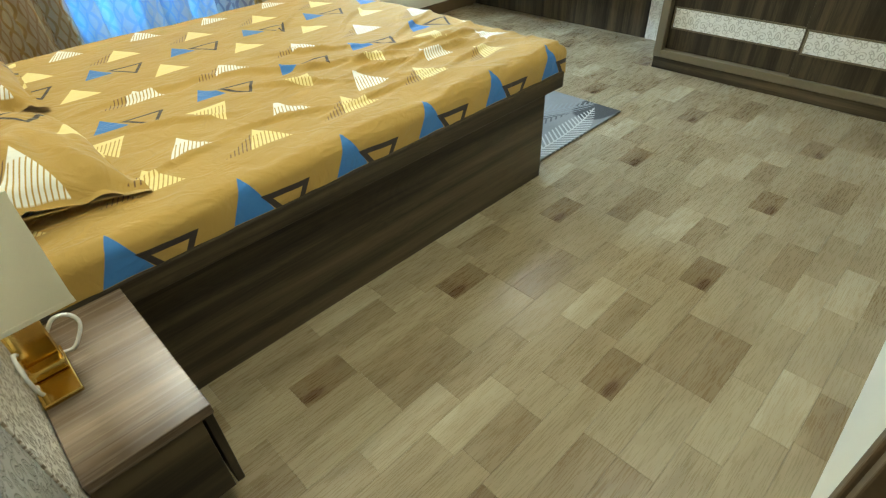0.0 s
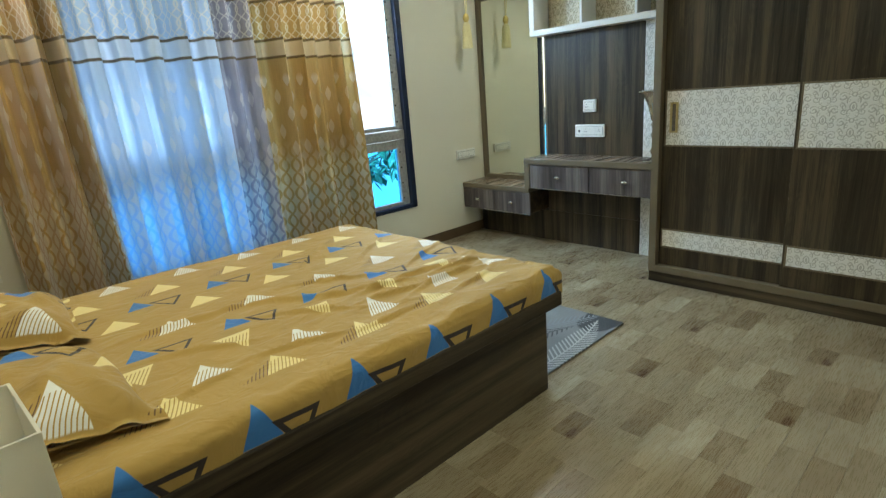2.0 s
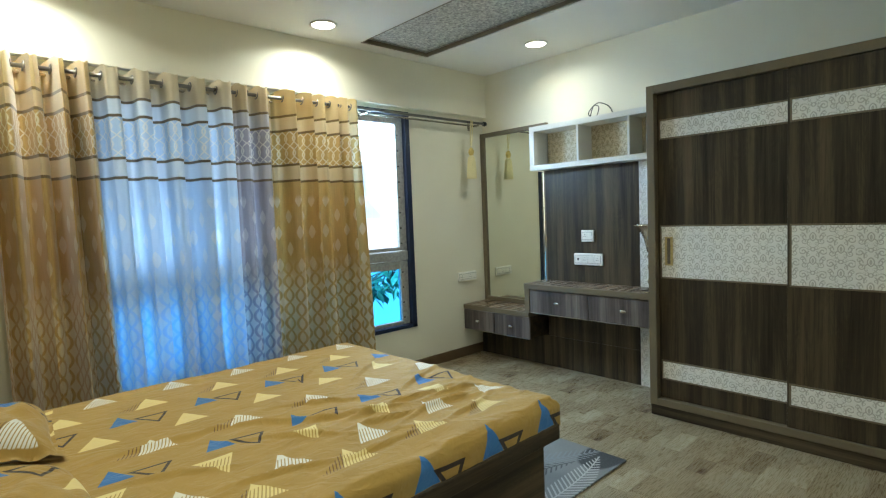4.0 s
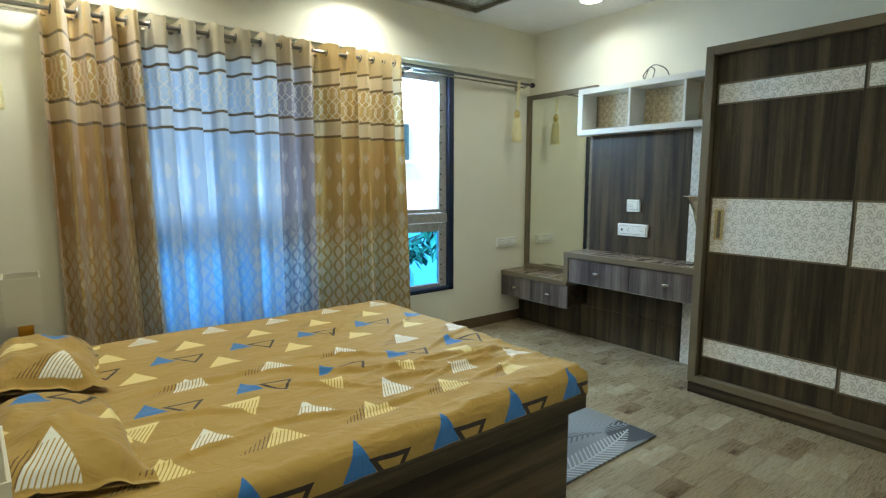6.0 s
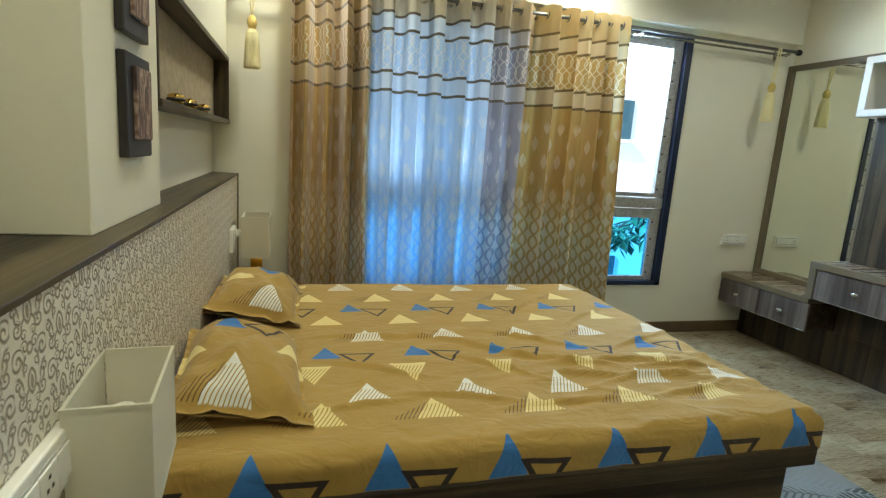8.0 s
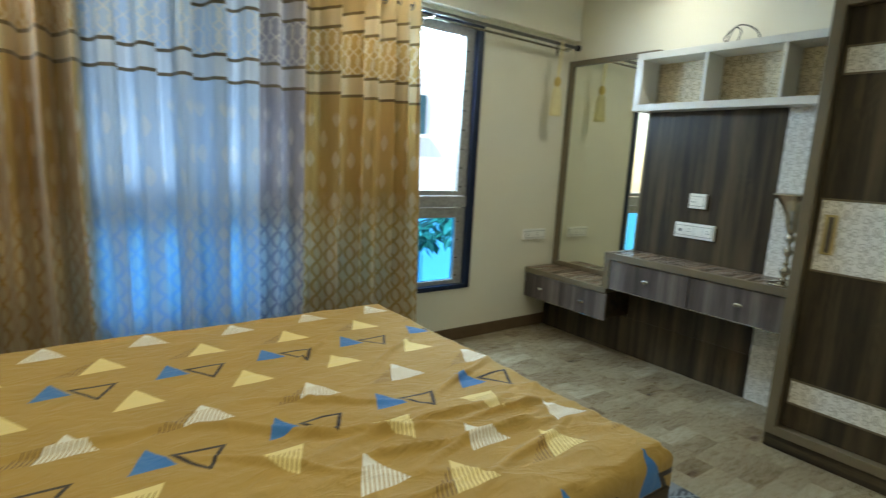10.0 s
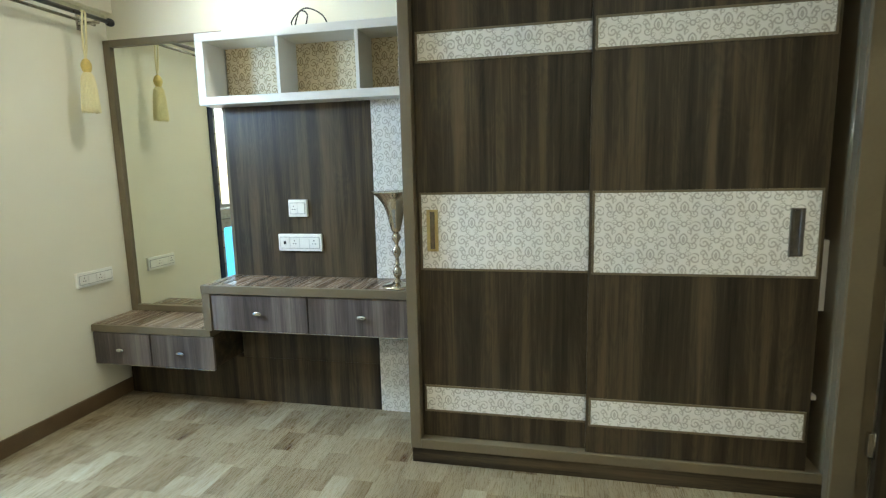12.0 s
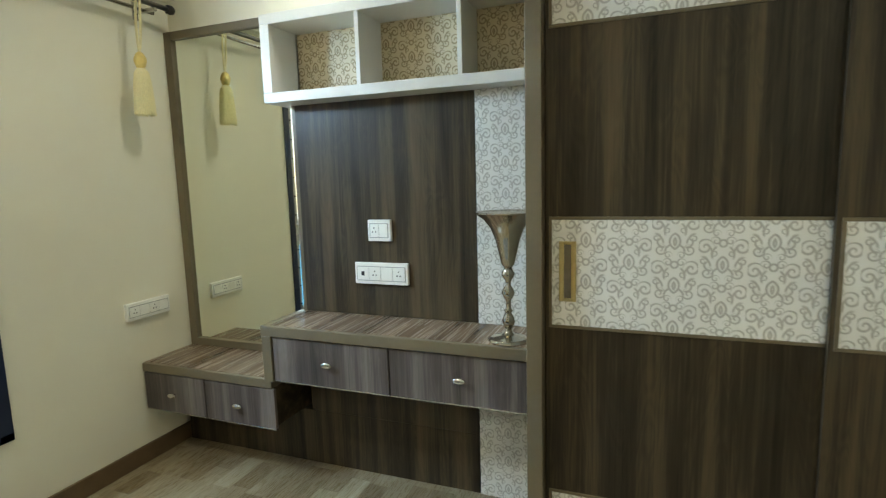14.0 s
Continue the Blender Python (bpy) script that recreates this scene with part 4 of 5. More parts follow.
# ---- switches and sockets ----
def switch_plate(face, a0, z0, a1, z1, at, keys, label, red=False):
    """A white modular plate on a wall. face: 'x-' looks to -x, 'x+' to +x, 'y-' to -y."""
    def blk(u0, w0, u1, w1, d0, d1, bevel):
        if face == "y-":
            return boxed((u0, at - 1.7 * d1, w0), (u1, at - 1.7 * d0, w1), bevel)
        if face == "x-":
            return boxed((at - 1.7 * d1, u0, w0), (at - 1.7 * d0, u1, w1), bevel)
        return boxed((at + 1.7 * d0, u0, w0), (at + 1.7 * d1, u1, w1), bevel)

    mid = {"y-": ((a0 + a1) / 2, at, z0), "x-": (at, (a0 + a1) / 2, z0), "x+": (at, (a0 + a1) / 2, z0)}[face]
    t = thing("switch_plate", mid, label, "switch")
    part("plate", blk(a0, z0, a1, z1, 0.0, 0.012, 0.004), M_PLATE, t)
    # Grey border that paints in the shadow gap round the keys.
    part("inner_frame", blk(a0 + 0.011, z0 + 0.016, a1 - 0.011, z1 - 0.016, 0.0115, 0.0132, 0.0005), M_GAPSHADE, t, "grey border for the shadow gap round the keys")
    n = len(keys)
    m = 0.014
    w = (a1 - a0 - 2 * m) / n
    for k, kind in enumerate(keys):
        u0, u1 = a0 + m + w * k + 0.0012, a0 + m + w * (k + 1) - 0.0012
        w0, w1 = z0 + 0.020, z1 - 0.020
        key = part("rocker" if kind == "r" else "socket", blk(u0, w0, u1, w1, 0.0125, 0.0150, 0.0015), M_PLATE, t)
        c, h = (u0 + u1) / 2, (w0 + w1) / 2
        if kind == "s":
            for du, dw in ((0, 0.012), (-0.008, -0.006), (0.008, -0.006)):
                part("pin_hole", blk(c + du - 0.003, h + dw - 0.003, c + du + 0.003, h + dw + 0.003, 0.0151, 0.0155, 0), M_BLACK, key)
        if kind == "u":
            part("port", blk(c - 0.008, h - 0.010, c + 0.008, h + 0.010, 0.0151, 0.0155, 0), M_BLACK, key)
    return t


switch_plate("y-", 3.905, 0.770, 4.165, 0.860, NORTH, "srsr", "white four module socket plate on the cream wall")
TVX = 4.24
switch_plate("x-", 2.588, 1.166, 2.706, 1.266, TVX, "rs", "small white switch plate on the walnut panel")
switch_plate("x-", 2.508, 0.962, 2.784, 1.064, TVX, "srsu", "long white socket plate on the walnut panel")
switch_plate("x+", 0.966, 0.832, 1.175, 0.925, HB, "rsr", "white socket plate on the headboard")
plug = switch_plate("x+", 3.50, 0.72, 3.68, 0.86, HB, "rs", "white socket plate with a plug on the headboard")
part("plug", boxed((HB + 0.012, 3.60, 0.80), (HB + 0.05, 3.64, 0.84), 0.008), M_PLATE, plug)

# ---- pictures and ornaments ----


def picture(y0, y1, z0, z1, label):
    t = thing("picture", (0.004, (y0 + y1) / 2, z0), label, "picture", "pictures on the pillar")
    part("frame", boxed((0.004, y0, z0), (0.026, y1, z1), 0.004), M_FRAMEART, t)
    part("print", boxed((0.026, y0 + 0.05, z0 + 0.045), (0.036, y1 - 0.03, z1 - 0.03), 0.002), M_ART, t, "raised sepia print")


picture(1.735, 1.955, 1.315, 1.568, "black framed sepia picture on the pillar")
picture(1.735, 1.955, 1.610, 1.863, "black framed sepia picture hung above another")
for y in (2.58, 2.86, 3.22):
    bm = lathe([(0.012, 0.0), (0.024, 0.006), (0.032, 0.022), (0.030, 0.038), (0.018, 0.045), (0.003, 0.048)], (-0.030, y, 1.485), 20)
    t = thing("ornament", (-0.030, y, 1.485), "small round brass ornament on the niche shelf", "ornament", "ornaments in the niche")
    part("body", bm, M_BRASS, t)
    part("band", lathe([(0.030, 0.016), (0.0345, 0.020), (0.0345, 0.026), (0.030, 0.030)], (-0.030, y, 1.485), 20), M_BLACK, t, "dark band")

# ---- curtains ----
ROD_Y, ROD_Z = 3.815, 2.345


def curtain(x0, x1, folds, amp, label, name, mat, seed, stretch=1.0, crowd=1.0, flare=(0.0, 0.0)):
    """A pleated eyelet curtain hung on the rod."""
    bm = bmesh.new()
    uv = bm.loops.layers.uv.new("weave")
    n, m = folds * 24, 26
    rows = []
    z_top, z_low = 2.395, 0.02
    for j in range(m + 1):
        z = z_top + (z_low - z_top) * j / m
        row, run, last = [], 0.0, None
        for i in range(n + 1):
            s = i / n
            ph = 2 * math.pi * folds * s ** crowd
            deep = amp * (1.0 if crowd == 1.0 else 1.05 - 0.45 * s)
            loose = 0.35 + 0.65 * min(1.0, (z_top - z) / 0.5)
            wob = noise.noise((s * folds * 0.7, z * 0.8, seed)) * 0.035 * loose
            x = x0 + (x1 - x0) * (s + 0.012 * math.sin(ph * 2 + seed)) + 0.4 * wob
            wave = math.sin(ph)
            y = ROD_Y + deep * math.copysign(abs(wave) ** 0.75, wave) * (0.85 + 0.3 * noise.noise((s * folds, z * 0.5, seed + 5))) + wob * 0.8 + 0.011 * loose * math.sin(ph * 2.7 + seed * 3 + 0.6 * math.sin(z * 1.7)) + 0.005 * math.sin(ph * 5.3 + seed)
            x += (flare[0] * (1 - s) + flare[1] * s) * (z_top - z) / (z_top - z_low)
            y = min(y - 0.012, 3.935)
            p = Vector((x, y, z + (0.012 * math.cos(ph * 2) if j == 0 else 0)))
            if last is not None:
                run += (Vector((x, y, 0)) - last).length
            last = Vector((x, y, 0))
            row.append((bm.verts.new(p), (run * stretch + seed, z)))
        rows.append(row)
    for j in range(m):
        for i in range(n):
            q = (rows[j][i], rows[j + 1][i], rows[j + 1][i + 1], rows[j][i + 1])
            f = bm.faces.new([v for v, _ in q])
            f.smooth = True
            for loop, (_, t) in zip(f.loops, q):
                loop[uv].uv = t
    t = thing(name, ((x0 + x1) / 2, ROD_Y, z_low), label, "curtain", "curtains on the rod")
    cloth = part("cloth", bm, mat, t)
    for k in range(folds * 2):
        s = ((k + 0.5) / (folds * 2) + 0.25 / folds) ** (1 / crowd)
        if s > 0.99:
            break
        x = x0 + (x1 - x0) * s
        bm = bmesh.new()
        ring = [(x + 0.004 * math.sin(a), ROD_Y + 0.026 * math.cos(a), ROD_Z + 0.026 * math.sin(a)) for a in [2 * math.pi * q / 16 for q in range(17)]]
        tube(bm, ring, 0.005, 6)
        part("eyelet", bm, M_ROD, t, "gunmetal eyelet ring")
    return t


curtain(0.375, 0.850, 4, 0.118, "gold satin eyelet curtain with woven lattice bands", "curtain", M_GOLD, 1.0, flare=(0.0, 0.055))
# Next two: the same curtain, its backlight put into the tint.
curtain(0.830, 1.660, 5, 0.092, "eyelet curtain length tinted blue for daylight through it", "curtain", M_BACKLIT, 3.0, flare=(0.055, 0.0))
curtain(1.645, 1.930, 2, 0.066, "eyelet curtain length tinted mauve grey for partial daylight through it", "curtain", M_PARTLIT, 4.0)
curtain(1.915, 2.680, 6, 0.112, "gold satin eyelet curtain gathered towards the window side", "curtain", M_GOLD, 6.0, crowd=1.45, flare=(-0.02, 0.075))
rod = thing("curtain_rod", (0.10, ROD_Y, ROD_Z), "double gunmetal curtain rod under the beam", "curtain rod")
part("rod", tube(bmesh.new(), [(0.06, ROD_Y, ROD_Z), (4.22, ROD_Y, ROD_Z)], 0.0125, 16), M_ROD, rod)
part("rod", tube(bmesh.new(), [(0.06, 3.885, ROD_Z - 0.018), (4.20, 3.885, ROD_Z - 0.018)], 0.009, 12), M_STEEL, rod, "thin steel rear rod")
for x in (0.045, 4.222):
    b = lathe([(0.012, 0.0), (0.022, 0.004), (0.024, 0.024), (0.020, 0.036), (0.008, 0.042)], (0, 0, 0), 16)
    bmesh.ops.transform(b, matrix=Matrix.Translation((x, ROD_Y, ROD_Z)) @ Matrix.Rotation(radians(90 if x > 1 else -90), 4, "Y"), verts=b.verts[:])
    part("finial", b, M_BLACK, rod, "black end knob")
for x in (0.12, 2.80, 4.14):
    bm = boxed((x - 0.010, ROD_Y - 0.016, ROD_Z - 0.032), (x + 0.010, NORTH, ROD_Z - 0.014), 0.003)
    box(bm, (x - 0.016, NORTH - 0.006, ROD_Z - 0.06), (x + 0.016, NORTH, ROD_Z + 0.03), 0.003)
    part("bracket", bm, M_STEEL, rod)


def tassel(x, label):
    """A silk tieback: two cords looped on the rod, a knob and a skirt of threads."""
    t = thing("curtain_tassel", (x, ROD_Y, 1.79), label, "tassel", "tassels on the rod")
    for dx in (-0.012, 0.014):
        pts = [(x + dx * 0.4, ROD_Y + 0.013, ROD_Z - 0.01), (x + dx * 0.7, ROD_Y - 0.020, ROD_Z + 0.006), (x + dx, ROD_Y - 0.010, ROD_Z - 0.10), (x + dx * 0.6, ROD_Y - 0.004, ROD_Z - 0.20), (x, ROD_Y, ROD_Z - 0.25)]
        part("cord", tube(bmesh.new(), curve_points(pts, 32), 0.006, 8), M_TASSEL, t)
    top = ROD_Z - 0.26
    part("knot", lathe([(0.008, 0.012), (0.018, 0.004), (0.028, -0.018), (0.029, -0.034), (0.022, -0.056), (0.015, -0.066), (0.022, -0.074), (0.024, -0.086)], (x, ROD_Y, top), 20), M_KNOB, t, "gold wound knob")
    bm = bmesh.new()
    rings, steps = [], 72
    for r, h in ((0.018, -0.080), (0.030, -0.105), (0.036, -0.160), (0.040, -0.240), (0.044, -0.325), (0.043, -0.338)):
        ring = []
        for k in range(steps):
            a = 2 * math.pi * k / steps
            q = r * (1 + 0.10 * (k % 2) + 0.05 * math.sin(a * 5 + x))
            ring.append(bm.verts.new((x + q * math.cos(a), ROD_Y + q * math.sin(a), top + h * 0.82 - (0.008 * (k % 3) if h < -0.3 else 0))))
        rings.append(ring)
    for p, q in zip(rings, rings[1:]):
        for k in range(steps):
            bm.faces.new((p[k], p[(k + 1) % steps], q[(k + 1) % steps], q[k]))
    bm.faces.new(rings[-1])
    part("skirt", bm, M_TASSEL, t, "cream thread skirt")


tassel(0.155, "cream and gold curtain tassel by the bed wall")
tassel(4.035, "cream and gold curtain tassel by the mirror")

# ---- dresser wall ----
FX = 3.955
# mirror
mi = thing("mirror", (4.31, 3.6, 0.535), "tall wall mirror in a taupe frame above the ledge", "mirror")
part("glass", boxed((4.318, 3.110, 0.575), (4.328, NORTH - 0.05, 2.225), 0), M_MIRROR, mi, "mirror glass")
part("stile", boxed((4.300, NORTH - 0.052, 0.537), (EAST, NORTH - 0.003, 2.262), 0.003), M_OLIVE, mi)
part("rail", boxed((4.300, 3.110, 2.220), (EAST, NORTH - 0.052, 2.262), 0.003), M_OLIVE, mi)
part("rail", boxed((4.300, 3.110, 0.537), (EAST, NORTH - 0.052, 0.578), 0.003), M_OLIVE, mi)
part("backing", boxed((4.328, 3.110, 0.578), (EAST, NORTH - 0.052, 2.220), 0), M_OLIVE, mi)


def knob(parent, x, y, z):
    """A small oval nickel knob."""
    b = bmesh.new()
    bmesh.ops.create_uvsphere(b, u_segments=16, v_segments=10, radius=1.0)
    for v in b.verts:
        v.co = Vector((x - 0.020 + v.co.x * 0.009, y + v.co.y * 0.028, z + v.co.z * 0.013))
    for f in b.faces:
        f.smooth = True
    tube(b, [(x, y, z), (x - 0.016, y, z)], 0.006, 10)
    part("knob", b, M_STEEL, parent, "oval brushed nickel knob")


# low ledge with two drawers
le = thing("ledge_cabinet", (4.16, 3.54, 0.287), "floating walnut ledge with two drawers under the mirror", "cabinet")
LF = 3.972
part("top", boxed((LF, 3.118, 0.490), (EAST - 0.004, NORTH - 0.003, 0.534), 0.003), M_OLIVE, le, "taupe edged slab")
part("top_sheet", boxed((LF + 0.016, 3.122, 0.534), (EAST - 0.006, NORTH - 0.006, 0.5365), 0.001), M_TOP, le, "walnut grain top")
part("body", boxed((LF + 0.022, 3.122, 0.292), (EAST - 0.006, NORTH - 0.004, 0.490), 0.002), M_WALNUT_Y, le)
for y0, y1 in ((3.535, NORTH - 0.010), (3.108, 3.528)):
    d = part("drawer", boxed((LF + 0.002, y0, 0.289), (LF + 0.020, y1, 0.486), 0.002), M_DRAWER, le, "walnut drawer front with pale edge")
    part("edge", boxed((LF + 0.001, y0, 0.285), (LF + 0.019, y1, 0.290), 0.001), M_STEEL, d, "pale edge strip")
    knob(d, LF + 0.002, (y0 + y1) / 2, 0.385)
# desk
de = thing("dressing_desk", (4.15, 2.5, 0.54), "floating walnut dressing desk with two drawers", "desk")
part("top", boxed((FX - 0.012, 1.856, 0.755), (EAST - 0.006, 3.135, 0.803), 0.003), M_OLIVE, de, "taupe edged slab")
part("top_sheet", boxed((FX + 0.006, 1.858, 0.803), (TVX, 3.095, 0.8055), 0.001), M_TOP, de, "walnut grain top")
part("side", boxed((FX - 0.010, 3.082, 0.537), (EAST - 0.006, 3.133, 0.755), 0.003), M_OLIVE, de, "taupe end panel")
part("body", boxed((FX + 0.016, 1.858, 0.552), (4.20, 3.082, 0.755), 0.002), M_WALNUT_Y, de)
for y0, y1 in ((2.492, 3.078), (1.858, 2.484)):
    d = part("drawer", boxed((FX - 0.002, y0, 0.545), (FX + 0.015, y1, 0.750), 0.002), M_DRAWER, de, "walnut drawer front with pale edge")
    part("edge", boxed((FX - 0.003, y0, 0.541), (FX + 0.014, y1, 0.546), 0.001), M_STEEL, d, "pale edge strip")
    knob(d, FX - 0.002, (y0 + y1) / 2, 0.652)
solid("wall_panel", boxed((TVX, 2.182, 0.806), (TVX + 0.055, 3.085, 1.812), 0.002), M_WALNUT_Z, "walnut laminate wall panel above the desk", "wall panel")
solid("panel_edge", boxed((TVX + 0.002, 3.0855, 0.806), (TVX + 0.075, 3.106, 1.812), 0.002), M_OLIVE, "taupe edge strip beside the mirror", "trim", kind="structure")
solid("wall_panel", boxed((TVX - 0.015, 2.182, 0.0), (TVX + 0.06, NORTH - 0.02, 0.286), 0.002), M_WALNUT_Z, "dark walnut panel under the floating cabinets", "wall panel")
solid("wall_panel", boxed((TVX - 0.0145, 2.182, 0.287), (TVX - 0.002, 3.08, 0.55), 0.002), M_WALNUT_Z, "dark walnut panel in the knee space", "wall panel")
solid("scroll_panel", boxed((TVX - 0.006, 1.853, 0.806), (TVX + 0.05, 2.178, 1.812), 0.002), M_SCROLL_YZ, "white scroll panel beside the walnut panel", "wall panel")
solid("scroll_panel", boxed((TVX - 0.020, 1.853, 0.0), (TVX + 0.05, 2.178, 0.55), 0.002), M_SCROLL_YZ, "white scroll panel under the desk", "wall panel")
# white open shelf
SF, SY_L, SY_R, S_B, S_T = 4.115, 3.160, 1.853, 1.812, 2.205
sh = thing("wall_shelf", (4.23, 2.5, S_B), "white three-bay wall shelf with beige backing", "shelf")
part("bottom", boxed((SF, SY_R, S_B), (EAST - 0.004, SY_L, S_B + 0.046), 0.003), M_WHITE, sh)
part("top", boxed((SF, SY_R, S_T - 0.046), (EAST - 0.004, SY_L, S_T), 0.003), M_WHITE, sh)
part("side", boxed((SF, SY_L - 0.050, S_B + 0.046), (EAST - 0.004, SY_L, S_T - 0.046), 0.003), M_WHITE, sh)
for y in (2.660, 2.200):
    part("divider", boxed((SF + 0.004, y - 0.010, S_B + 0.046), (EAST - 0.016, y + 0.010, S_T - 0.046), 0.002), M_WHITE, sh)
part("backing", boxed((EAST - 0.016, SY_R, S_B + 0.046), (EAST - 0.006, SY_L - 0.05, S_T - 0.046), 0.001), M_SCROLL_BEIGE, sh, "beige scroll wallpaper backing")
bm = tube(bmesh.new(), curve_points([(4.31, 2.64, 2.208), (4.27, 2.62, 2.24), (4.26, 2.58, 2.315), (4.27, 2.54, 2.295), (4.28, 2.58, 2.215), (4.27, 2.64, 2.26), (4.28, 2.56, 2.335), (4.29, 2.46, 2.295), (4.30, 2.42, 2.209)], 96), 0.004)
solid("loose_cable", bm, M_BLACK, "loose dark cable coiled on the white shelf", "cable")

# vase
vx, vy, vz = 4.035, 1.992, 0.8055
va = thing("trumpet_vase", (vx, vy, vz), "tall polished nickel trumpet vase on the desk", "vase")
part("foot", lathe([(0.082, 0.0), (0.084, 0.005), (0.066, 0.014), (0.030, 0.022), (0.016, 0.034), (0.013, 0.050)], (vx, vy, vz), 36), M_CHROME, va)
part("stem", lathe([(0.012, 0.045), (0.022, 0.065), (0.026, 0.080), (0.020, 0.098), (0.011, 0.112), (0.018, 0.120), (0.011, 0.130), (0.010, 0.160), (0.018, 0.172), (0.026, 0.190), (0.020, 0.208), (0.010, 0.222), (0.012, 0.240), (0.024, 0.258), (0.026, 0.270), (0.018, 0.284), (0.014, 0.292)], (vx, vy, vz), 28), M_CHROME, va)
part("bowl", lathe([(0.014, 0.288), (0.026, 0.306), (0.036, 0.350), (0.048, 0.400), (0.066, 0.445), (0.094, 0.482), (0.124, 0.503), (0.129, 0.508), (0.124, 0.510), (0.090, 0.488), (0.062, 0.450), (0.044, 0.400), (0.028, 0.350), (0.008, 0.320)], (vx, vy, vz), 40), M_CHROME, va, "flared nickel bowl")

# ---- wardrobe ----
WX, WY0, WY1, WT = 3.700, 0.014, 1.850, 2.253
wr = thing("wardrobe", (WX + 0.3, 0.9, 0), "walnut sliding wardrobe with white scroll bands", "wardrobe")
part("side", boxed((WX, WY1 - 0.052, 0.075), (EAST - 0.004, WY1, WT), 0.003), M_OLIVE, wr, "taupe end panel")
part("side", boxed((WX, WY0, 0.075), (EAST - 0.004, WY0 + 0.048, WT), 0.003), M_OLIVE, wr, "taupe end panel")
part("top", boxed((WX, WY0 + 0.048, WT - 0.055), (EAST - 0.004, WY1 - 0.052, WT), 0.003), M_OLIVE, wr)
part("bottom_rail", boxed((WX, WY0 + 0.048, 0.075), (EAST - 0.004, WY1 - 0.052, 0.122), 0.003), M_OLIVE, wr)
part("plinth", boxed((WX + 0.006, WY0 + 0.004, 0.0), (EAST - 0.01, WY1 - 0.004, 0.075), 0.002), M_WALNUT_Y, wr)
part("back", boxed((EAST - 0.02, WY0 + 0.048, 0.122), (EAST - 0.006, WY1 - 0.052, WT - 0.055), 0), M_INSIDE, wr)
part("inner_shelf", boxed((WX + 0.10, WY0 + 0.05, 0.405), (EAST - 0.022, WY1 - 0.054, 0.425), 0.002), M_WHITE, wr)
part("inner_drawer", boxed((WX + 0.10, WY0 + 0.05, 0.80), (EAST - 0.10, 0.50, 1.10), 0.003), M_WHITE, wr, "pale inner drawer box")


def sliding_door(x0, x1, y0, y1, hy, name_label):
    """A sliding door with three white bands and a recessed pull."""
    d = part("door", boxed((x0, y0, 0.124), (x1, y1, WT - 0.057), 0.002), M_WALNUT_Z, wr, name_label)
    for z0, z1 in ((0.262, 0.378), (0.965, 1.308), (1.902, 2.016)):
        bm = bmesh.new()
        e = 0.010
        for lo, hi in (((y0 + 0.012, z0 - e), (y1 - 0.012, z0)), ((y0 + 0.012, z1), (y1 - 0.012, z1 + e)), ((y0 + 0.012, z0), (y0 + 0.012 + e, z1)), ((y1 - 0.012 - e, z0), (y1 - 0.012, z1))):
            box(bm, (x0 - 0.004, lo[0], lo[1]), (x0 + 0.001, hi[0], hi[1]), 0.001, 1)
        part("bead", bm, M_OLIVE, d, "taupe bead")
        part("band", boxed((x0 - 0.0025, y0 + 0.022, z0), (x0 + 0.001, y1 - 0.022, z1), 0.001), M_SCROLL_YZ, d, "white scroll band")
    bm = bmesh.new()
    for lo, hi in (((hy - 0.027, 1.045), (hy - 0.011, 1.240)), ((hy + 0.011, 1.045), (hy + 0.027, 1.240)), ((hy - 0.011, 1.045), (hy + 0.011, 1.056)), ((hy - 0.011, 1.229), (hy + 0.011, 1.240))):
        box(bm, (x0 - 0.008, lo[0], lo[1]), (x0 - 0.002, hi[0], hi[1]), 0.002, 1)
    pull = part("pull", bm, M_PULL if hy > 1 else M_PEWTER, d, "recessed brass pull" if hy > 1 else "recessed pewter pull")
    part("recess", boxed((x0 - 0.0045, hy - 0.011, 1.056), (x0 - 0.002, hy + 0.011, 1.229), 0.0005), M_PEWTER, pull)
    return d


sliding_door(WX + 0.046, WX + 0.066, 1.000, WY1 - 0.054, 1.724, "rear sliding door")
sliding_door(WX + 0.014, WX + 0.034, 0.122, 1.024, 0.224, "front sliding door")

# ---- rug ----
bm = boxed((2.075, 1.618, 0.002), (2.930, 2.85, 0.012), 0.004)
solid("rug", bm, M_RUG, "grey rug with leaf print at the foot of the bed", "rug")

# ---- ceiling lights ----
COOL, WARM = (0.94, 0.965, 0.86), (0.95, 0.94, 0.72)
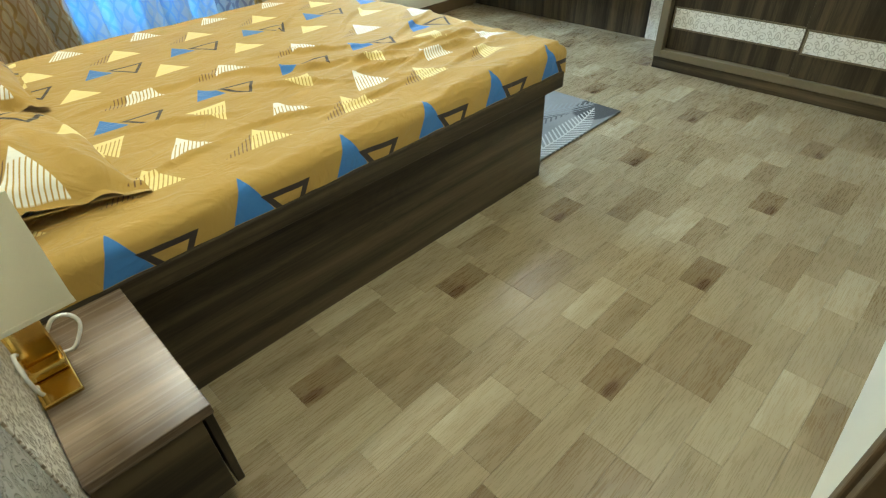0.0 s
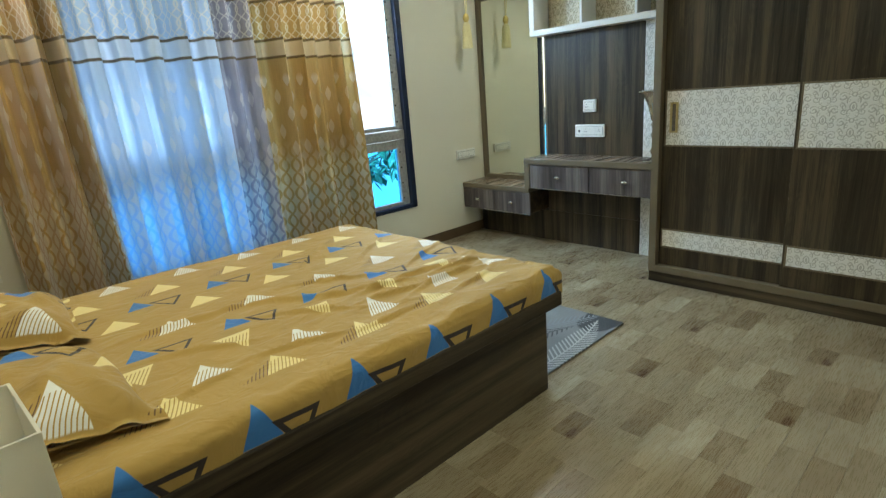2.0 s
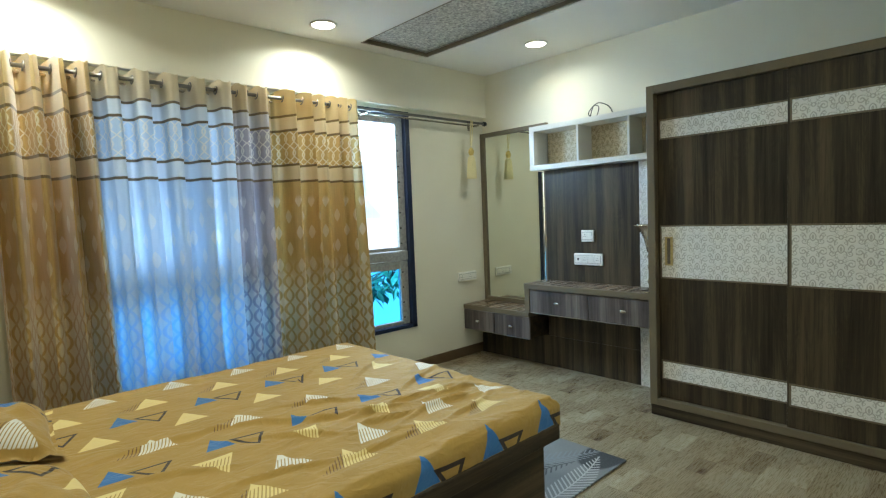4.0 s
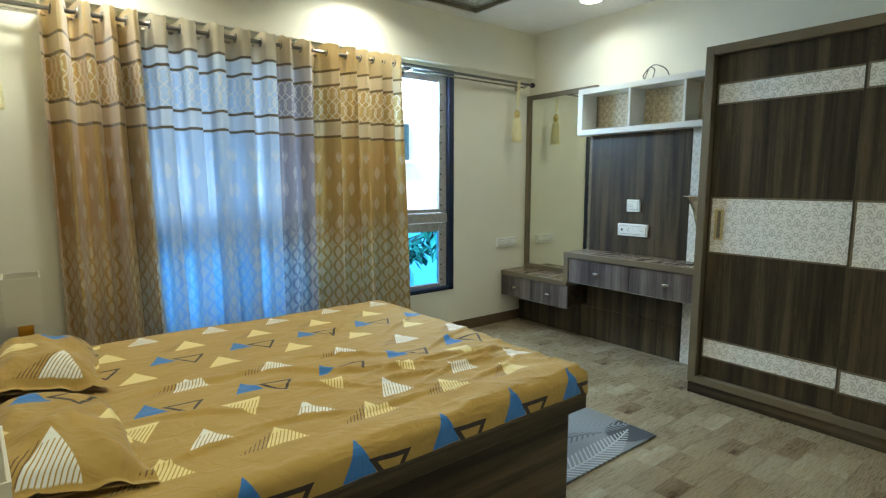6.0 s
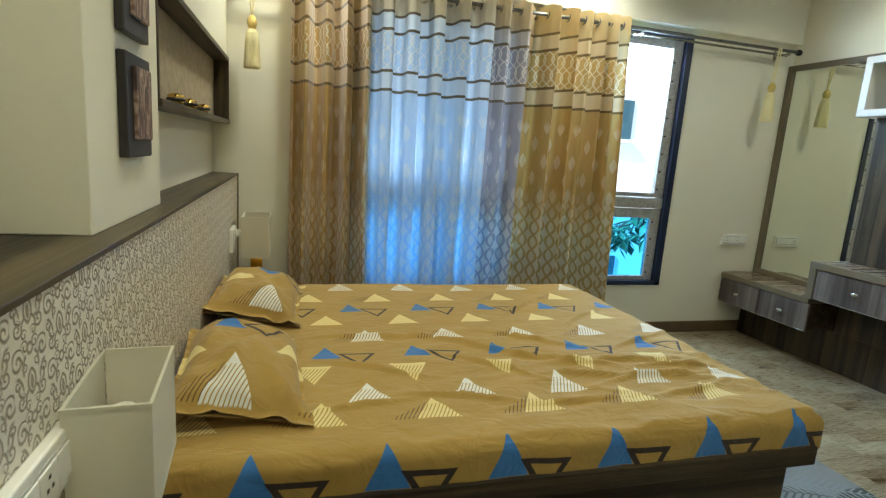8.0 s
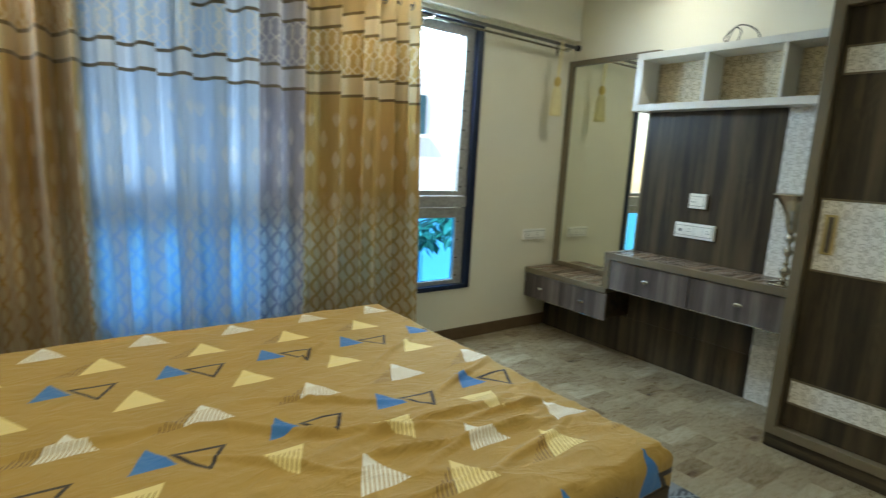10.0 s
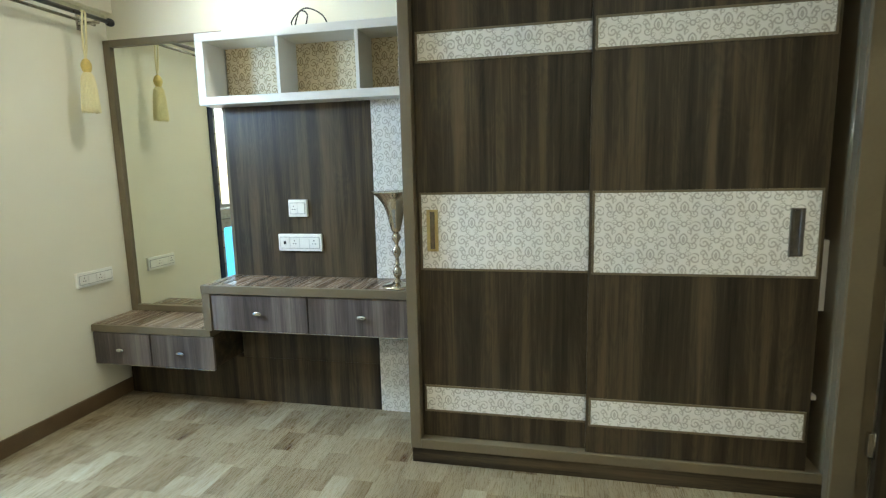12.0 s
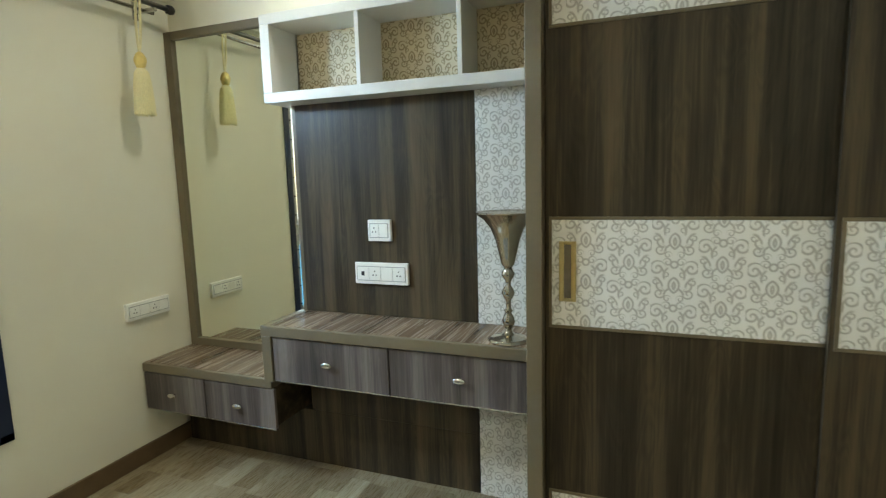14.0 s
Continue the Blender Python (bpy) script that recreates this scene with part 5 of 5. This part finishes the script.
# Unseen, added: (0.45, 2.05) brightens the bed head; (3.10, -0.78) the side room door.
for x, y, share, tint in ((0.55, 3.56, 1.45, COOL), (2.28, 3.56, 1.40, COOL), (3.92, 2.91, 0.55, COOL), (0.45, 2.05, 0.55, WARM), (2.28, 0.62, 0.46, WARM), (0.62, 0.62, 1.35, WARM), (3.10, -0.78, 0.55, WARM)):
    t = thing("ceiling_light", (x, y, TOP), "round recessed downlight, lit white", "ceiling light", "downlights in the ceiling")
    part("bezel", lathe([(0.098, -0.001), (0.100, -0.007), (0.086, -0.010), (0.084, -0.002)], (x, y, TOP), 32), M_WHITE, t)
    part("diffuser", lathe([(0.083, -0.003), (0.083, -0.006)], (x, y, TOP), 32), M_LIT, t, "lit diffuser")
    ld = bpy.data.lights.new("downlight", "AREA")
    ld.shape, ld.size, ld.energy, ld.color = "DISK", 0.15, LAMP_WATTS * share, tint
    ld.spread = radians(150)
    lo = new("downlight", ld)
    lo.matrix_world = look((x, y, TOP - 0.012), (x, y + 0.0001, 0))

# ---- outside the window ----
ho = thing("neighbour_house", (5.0, 11.0, -3.1), "white rendered house across the yard", "house")
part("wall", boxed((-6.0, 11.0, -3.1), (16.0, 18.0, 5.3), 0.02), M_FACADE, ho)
for x, z in ((6.95, 1.92), (2.2, 1.92), (10.9, 1.92), (6.95, -1.6), (2.2, -1.6)):
    w = part("window", boxed((x, 10.96, z), (x + 0.72, 11.02, z + 0.86), 0.01), M_FARGLASS, ho)
    part("sill", boxed((x - 0.08, 10.88, z - 0.08), (x + 0.80, 10.99, z), 0.01), M_FACADE, w)

tr = thing("tree", (4.95, 5.95, -3.1), "broad leaved green tree just below the window", "tree")
rnd = random.Random(4)
bm = tube(bmesh.new(), curve_points([(4.95, 5.95, -3.1), (5.0, 5.9, -1.0), (4.85, 5.8, 0.3), (4.45, 5.6, 0.66)], 24), 0.05, 10)
limbs = []
for k in range(9):
    a = 2 * math.pi * k / 9 + 0.3
    end = (4.08 + (0.14 + 0.14 * (k % 3)) * math.cos(a), 5.45 + 0.26 * math.sin(a), 0.56 + 0.30 * rnd.random())
    tube(bm, curve_points([(4.45, 5.60, 0.66), (4.22 + 0.10 * math.cos(a), 5.50 + 0.12 * math.sin(a), 0.74), end], 12), 0.010, 6)
    limbs.append(end)
part("trunk", bm, M_BARK, tr)
bm = bmesh.new()
for ex, ey, ez in limbs:
    for k in range(19):
        c = Vector((ex + rnd.gauss(0, 0.08), ey + rnd.gauss(0, 0.10), ez + rnd.gauss(0.0, 0.07)))
        yaw, dip, size = rnd.random() * 6.28, -0.3 - 0.9 * rnd.random(), 0.13 + 0.10 * rnd.random()
        d = Vector((math.cos(yaw) * math.cos(dip), math.sin(yaw) * math.cos(dip), math.sin(dip)))
        s = d.cross(Vector((0, 0, 1))).normalized() * size * 0.22
        mid = c + d * size * 0.5
        f = [c, mid + s, c + d * size, mid - s]
        up = s.cross(d).normalized() * size * 0.06
        vs = [bm.verts.new(p) for p in (f[0], f[1], f[2], f[3], mid + up)]
        for a, b in ((0, 1), (1, 2), (2, 3), (3, 0)):
            bm.faces.new((vs[a], vs[b], vs[4]))
part("crown", bm, M_LEAF, tr)

# ---- floor: printed strips, a pattern that comes back every 63 cm ----
floor = solid("floor", boxed((-0.55, -1.6, -0.12), (4.60, 4.2, -0.0015), 0), M_BASE, "wood strip floor in light and dark brown", "floor", kind="structure")
PER, ROW = 0.63, 0.105
STRIPS = [
    [(0.00, 0.185, 0.24), (0.185, 0.63, 0.62)],
    [(-0.05, 0.22, 0.58), (0.22, 0.44, 0.42), (0.44, 0.58, 0.70)],
    [(-0.17, 0.19, 0.62), (0.19, 0.46, 0.86)],
    [(0.02, 0.33, 0.76), (0.33, 0.65, 0.54)],
    [(0.19, 0.49, 0.38), (0.49, 0.82, 0.68)],
    [(0.19, 0.49, 0.46), (0.49, 0.82, 0.60)],
]
X0, Y0 = 1.172 - 3 * PER, 0.612 - 4 * PER
shared, rest = {}, []


def strip_mesh(size, tone):
    me = bpy.data.meshes.new("plank")
    w, e = ROW, 0.0008
    verts = [(e, e, 0), (size - e, e, 0), (size - e, w - e, 0), (e, w - e, 0), (0, 0, -0.0012), (size, 0, -0.0012), (size, w, -0.0012), (0, w, -0.0012)]
    me.from_pydata(verts, [], [(0, 1, 2, 3), (4, 5, 1, 0), (5, 6, 2, 1), (6, 7, 3, 2), (7, 4, 0, 3)])
    at = me.attributes.new("tone", "FLOAT", "POINT")
    for d in at.data:
        d.value = tone
    me.materials.append(M_PLANK)
    return me


count = 0
for gy in range(0, 10):
    for r, cuts in enumerate(STRIPS):
        y = Y0 + gy * PER + r * ROW
        if y < -0.5 or y > 3.93:
            continue
        for gx in range(0, 9):
            for k, (a, b, tone) in enumerate(cuts):
                x = X0 + gx * PER + a
                if x > 4.30 or x + (b - a) < -0.3:
                    continue
                hidden = x > 0.05 and x + b - a < 2.02 and 1.56 < y < 3.15 or x > 3.72 and y < 1.75
                if hidden:
                    rest.append((x, y, b - a, tone))
                    continue
                if count < 300 and x > 0.5 and y > 0.1 and x < 4.0:
                    me = shared.setdefault((r, k), None) or strip_mesh(b - a, tone)
                    shared[(r, k)] = me
                    ob = new("plank", me)
                    ob.location = (x, y, 0)
                    ob.parent = floor
                    count += 1
                else:
                    rest.append((x, y, b - a, tone))
verts, faces, tones = [], [], []
for x, y, size, tone in rest:
    s, e, w = len(verts), 0.0008, ROW
    verts += [(x + e, y + e, 0), (x + size - e, y + e, 0), (x + size - e, y + w - e, 0), (x + e, y + w - e, 0), (x, y, -0.0012), (x + size, y, -0.0012), (x + size, y + w, -0.0012), (x, y + w, -0.0012)]
    faces += [(s, s + 1, s + 2, s + 3), (s + 4, s + 5, s + 1, s), (s + 5, s + 6, s + 2, s + 1), (s + 6, s + 7, s + 3, s + 2), (s + 7, s + 4, s, s + 3)]
    tones += [tone] * 8
me = bpy.data.meshes.new("planks")
me.from_pydata(verts, [], faces)
at = me.attributes.new("tone", "FLOAT", "POINT")
for d, t in zip(at.data, tones):
    d.value = t
me.materials.append(M_PLANK)
ob = new("planks", me)
ob.parent = floor
tagged(ob, kind="stuff")
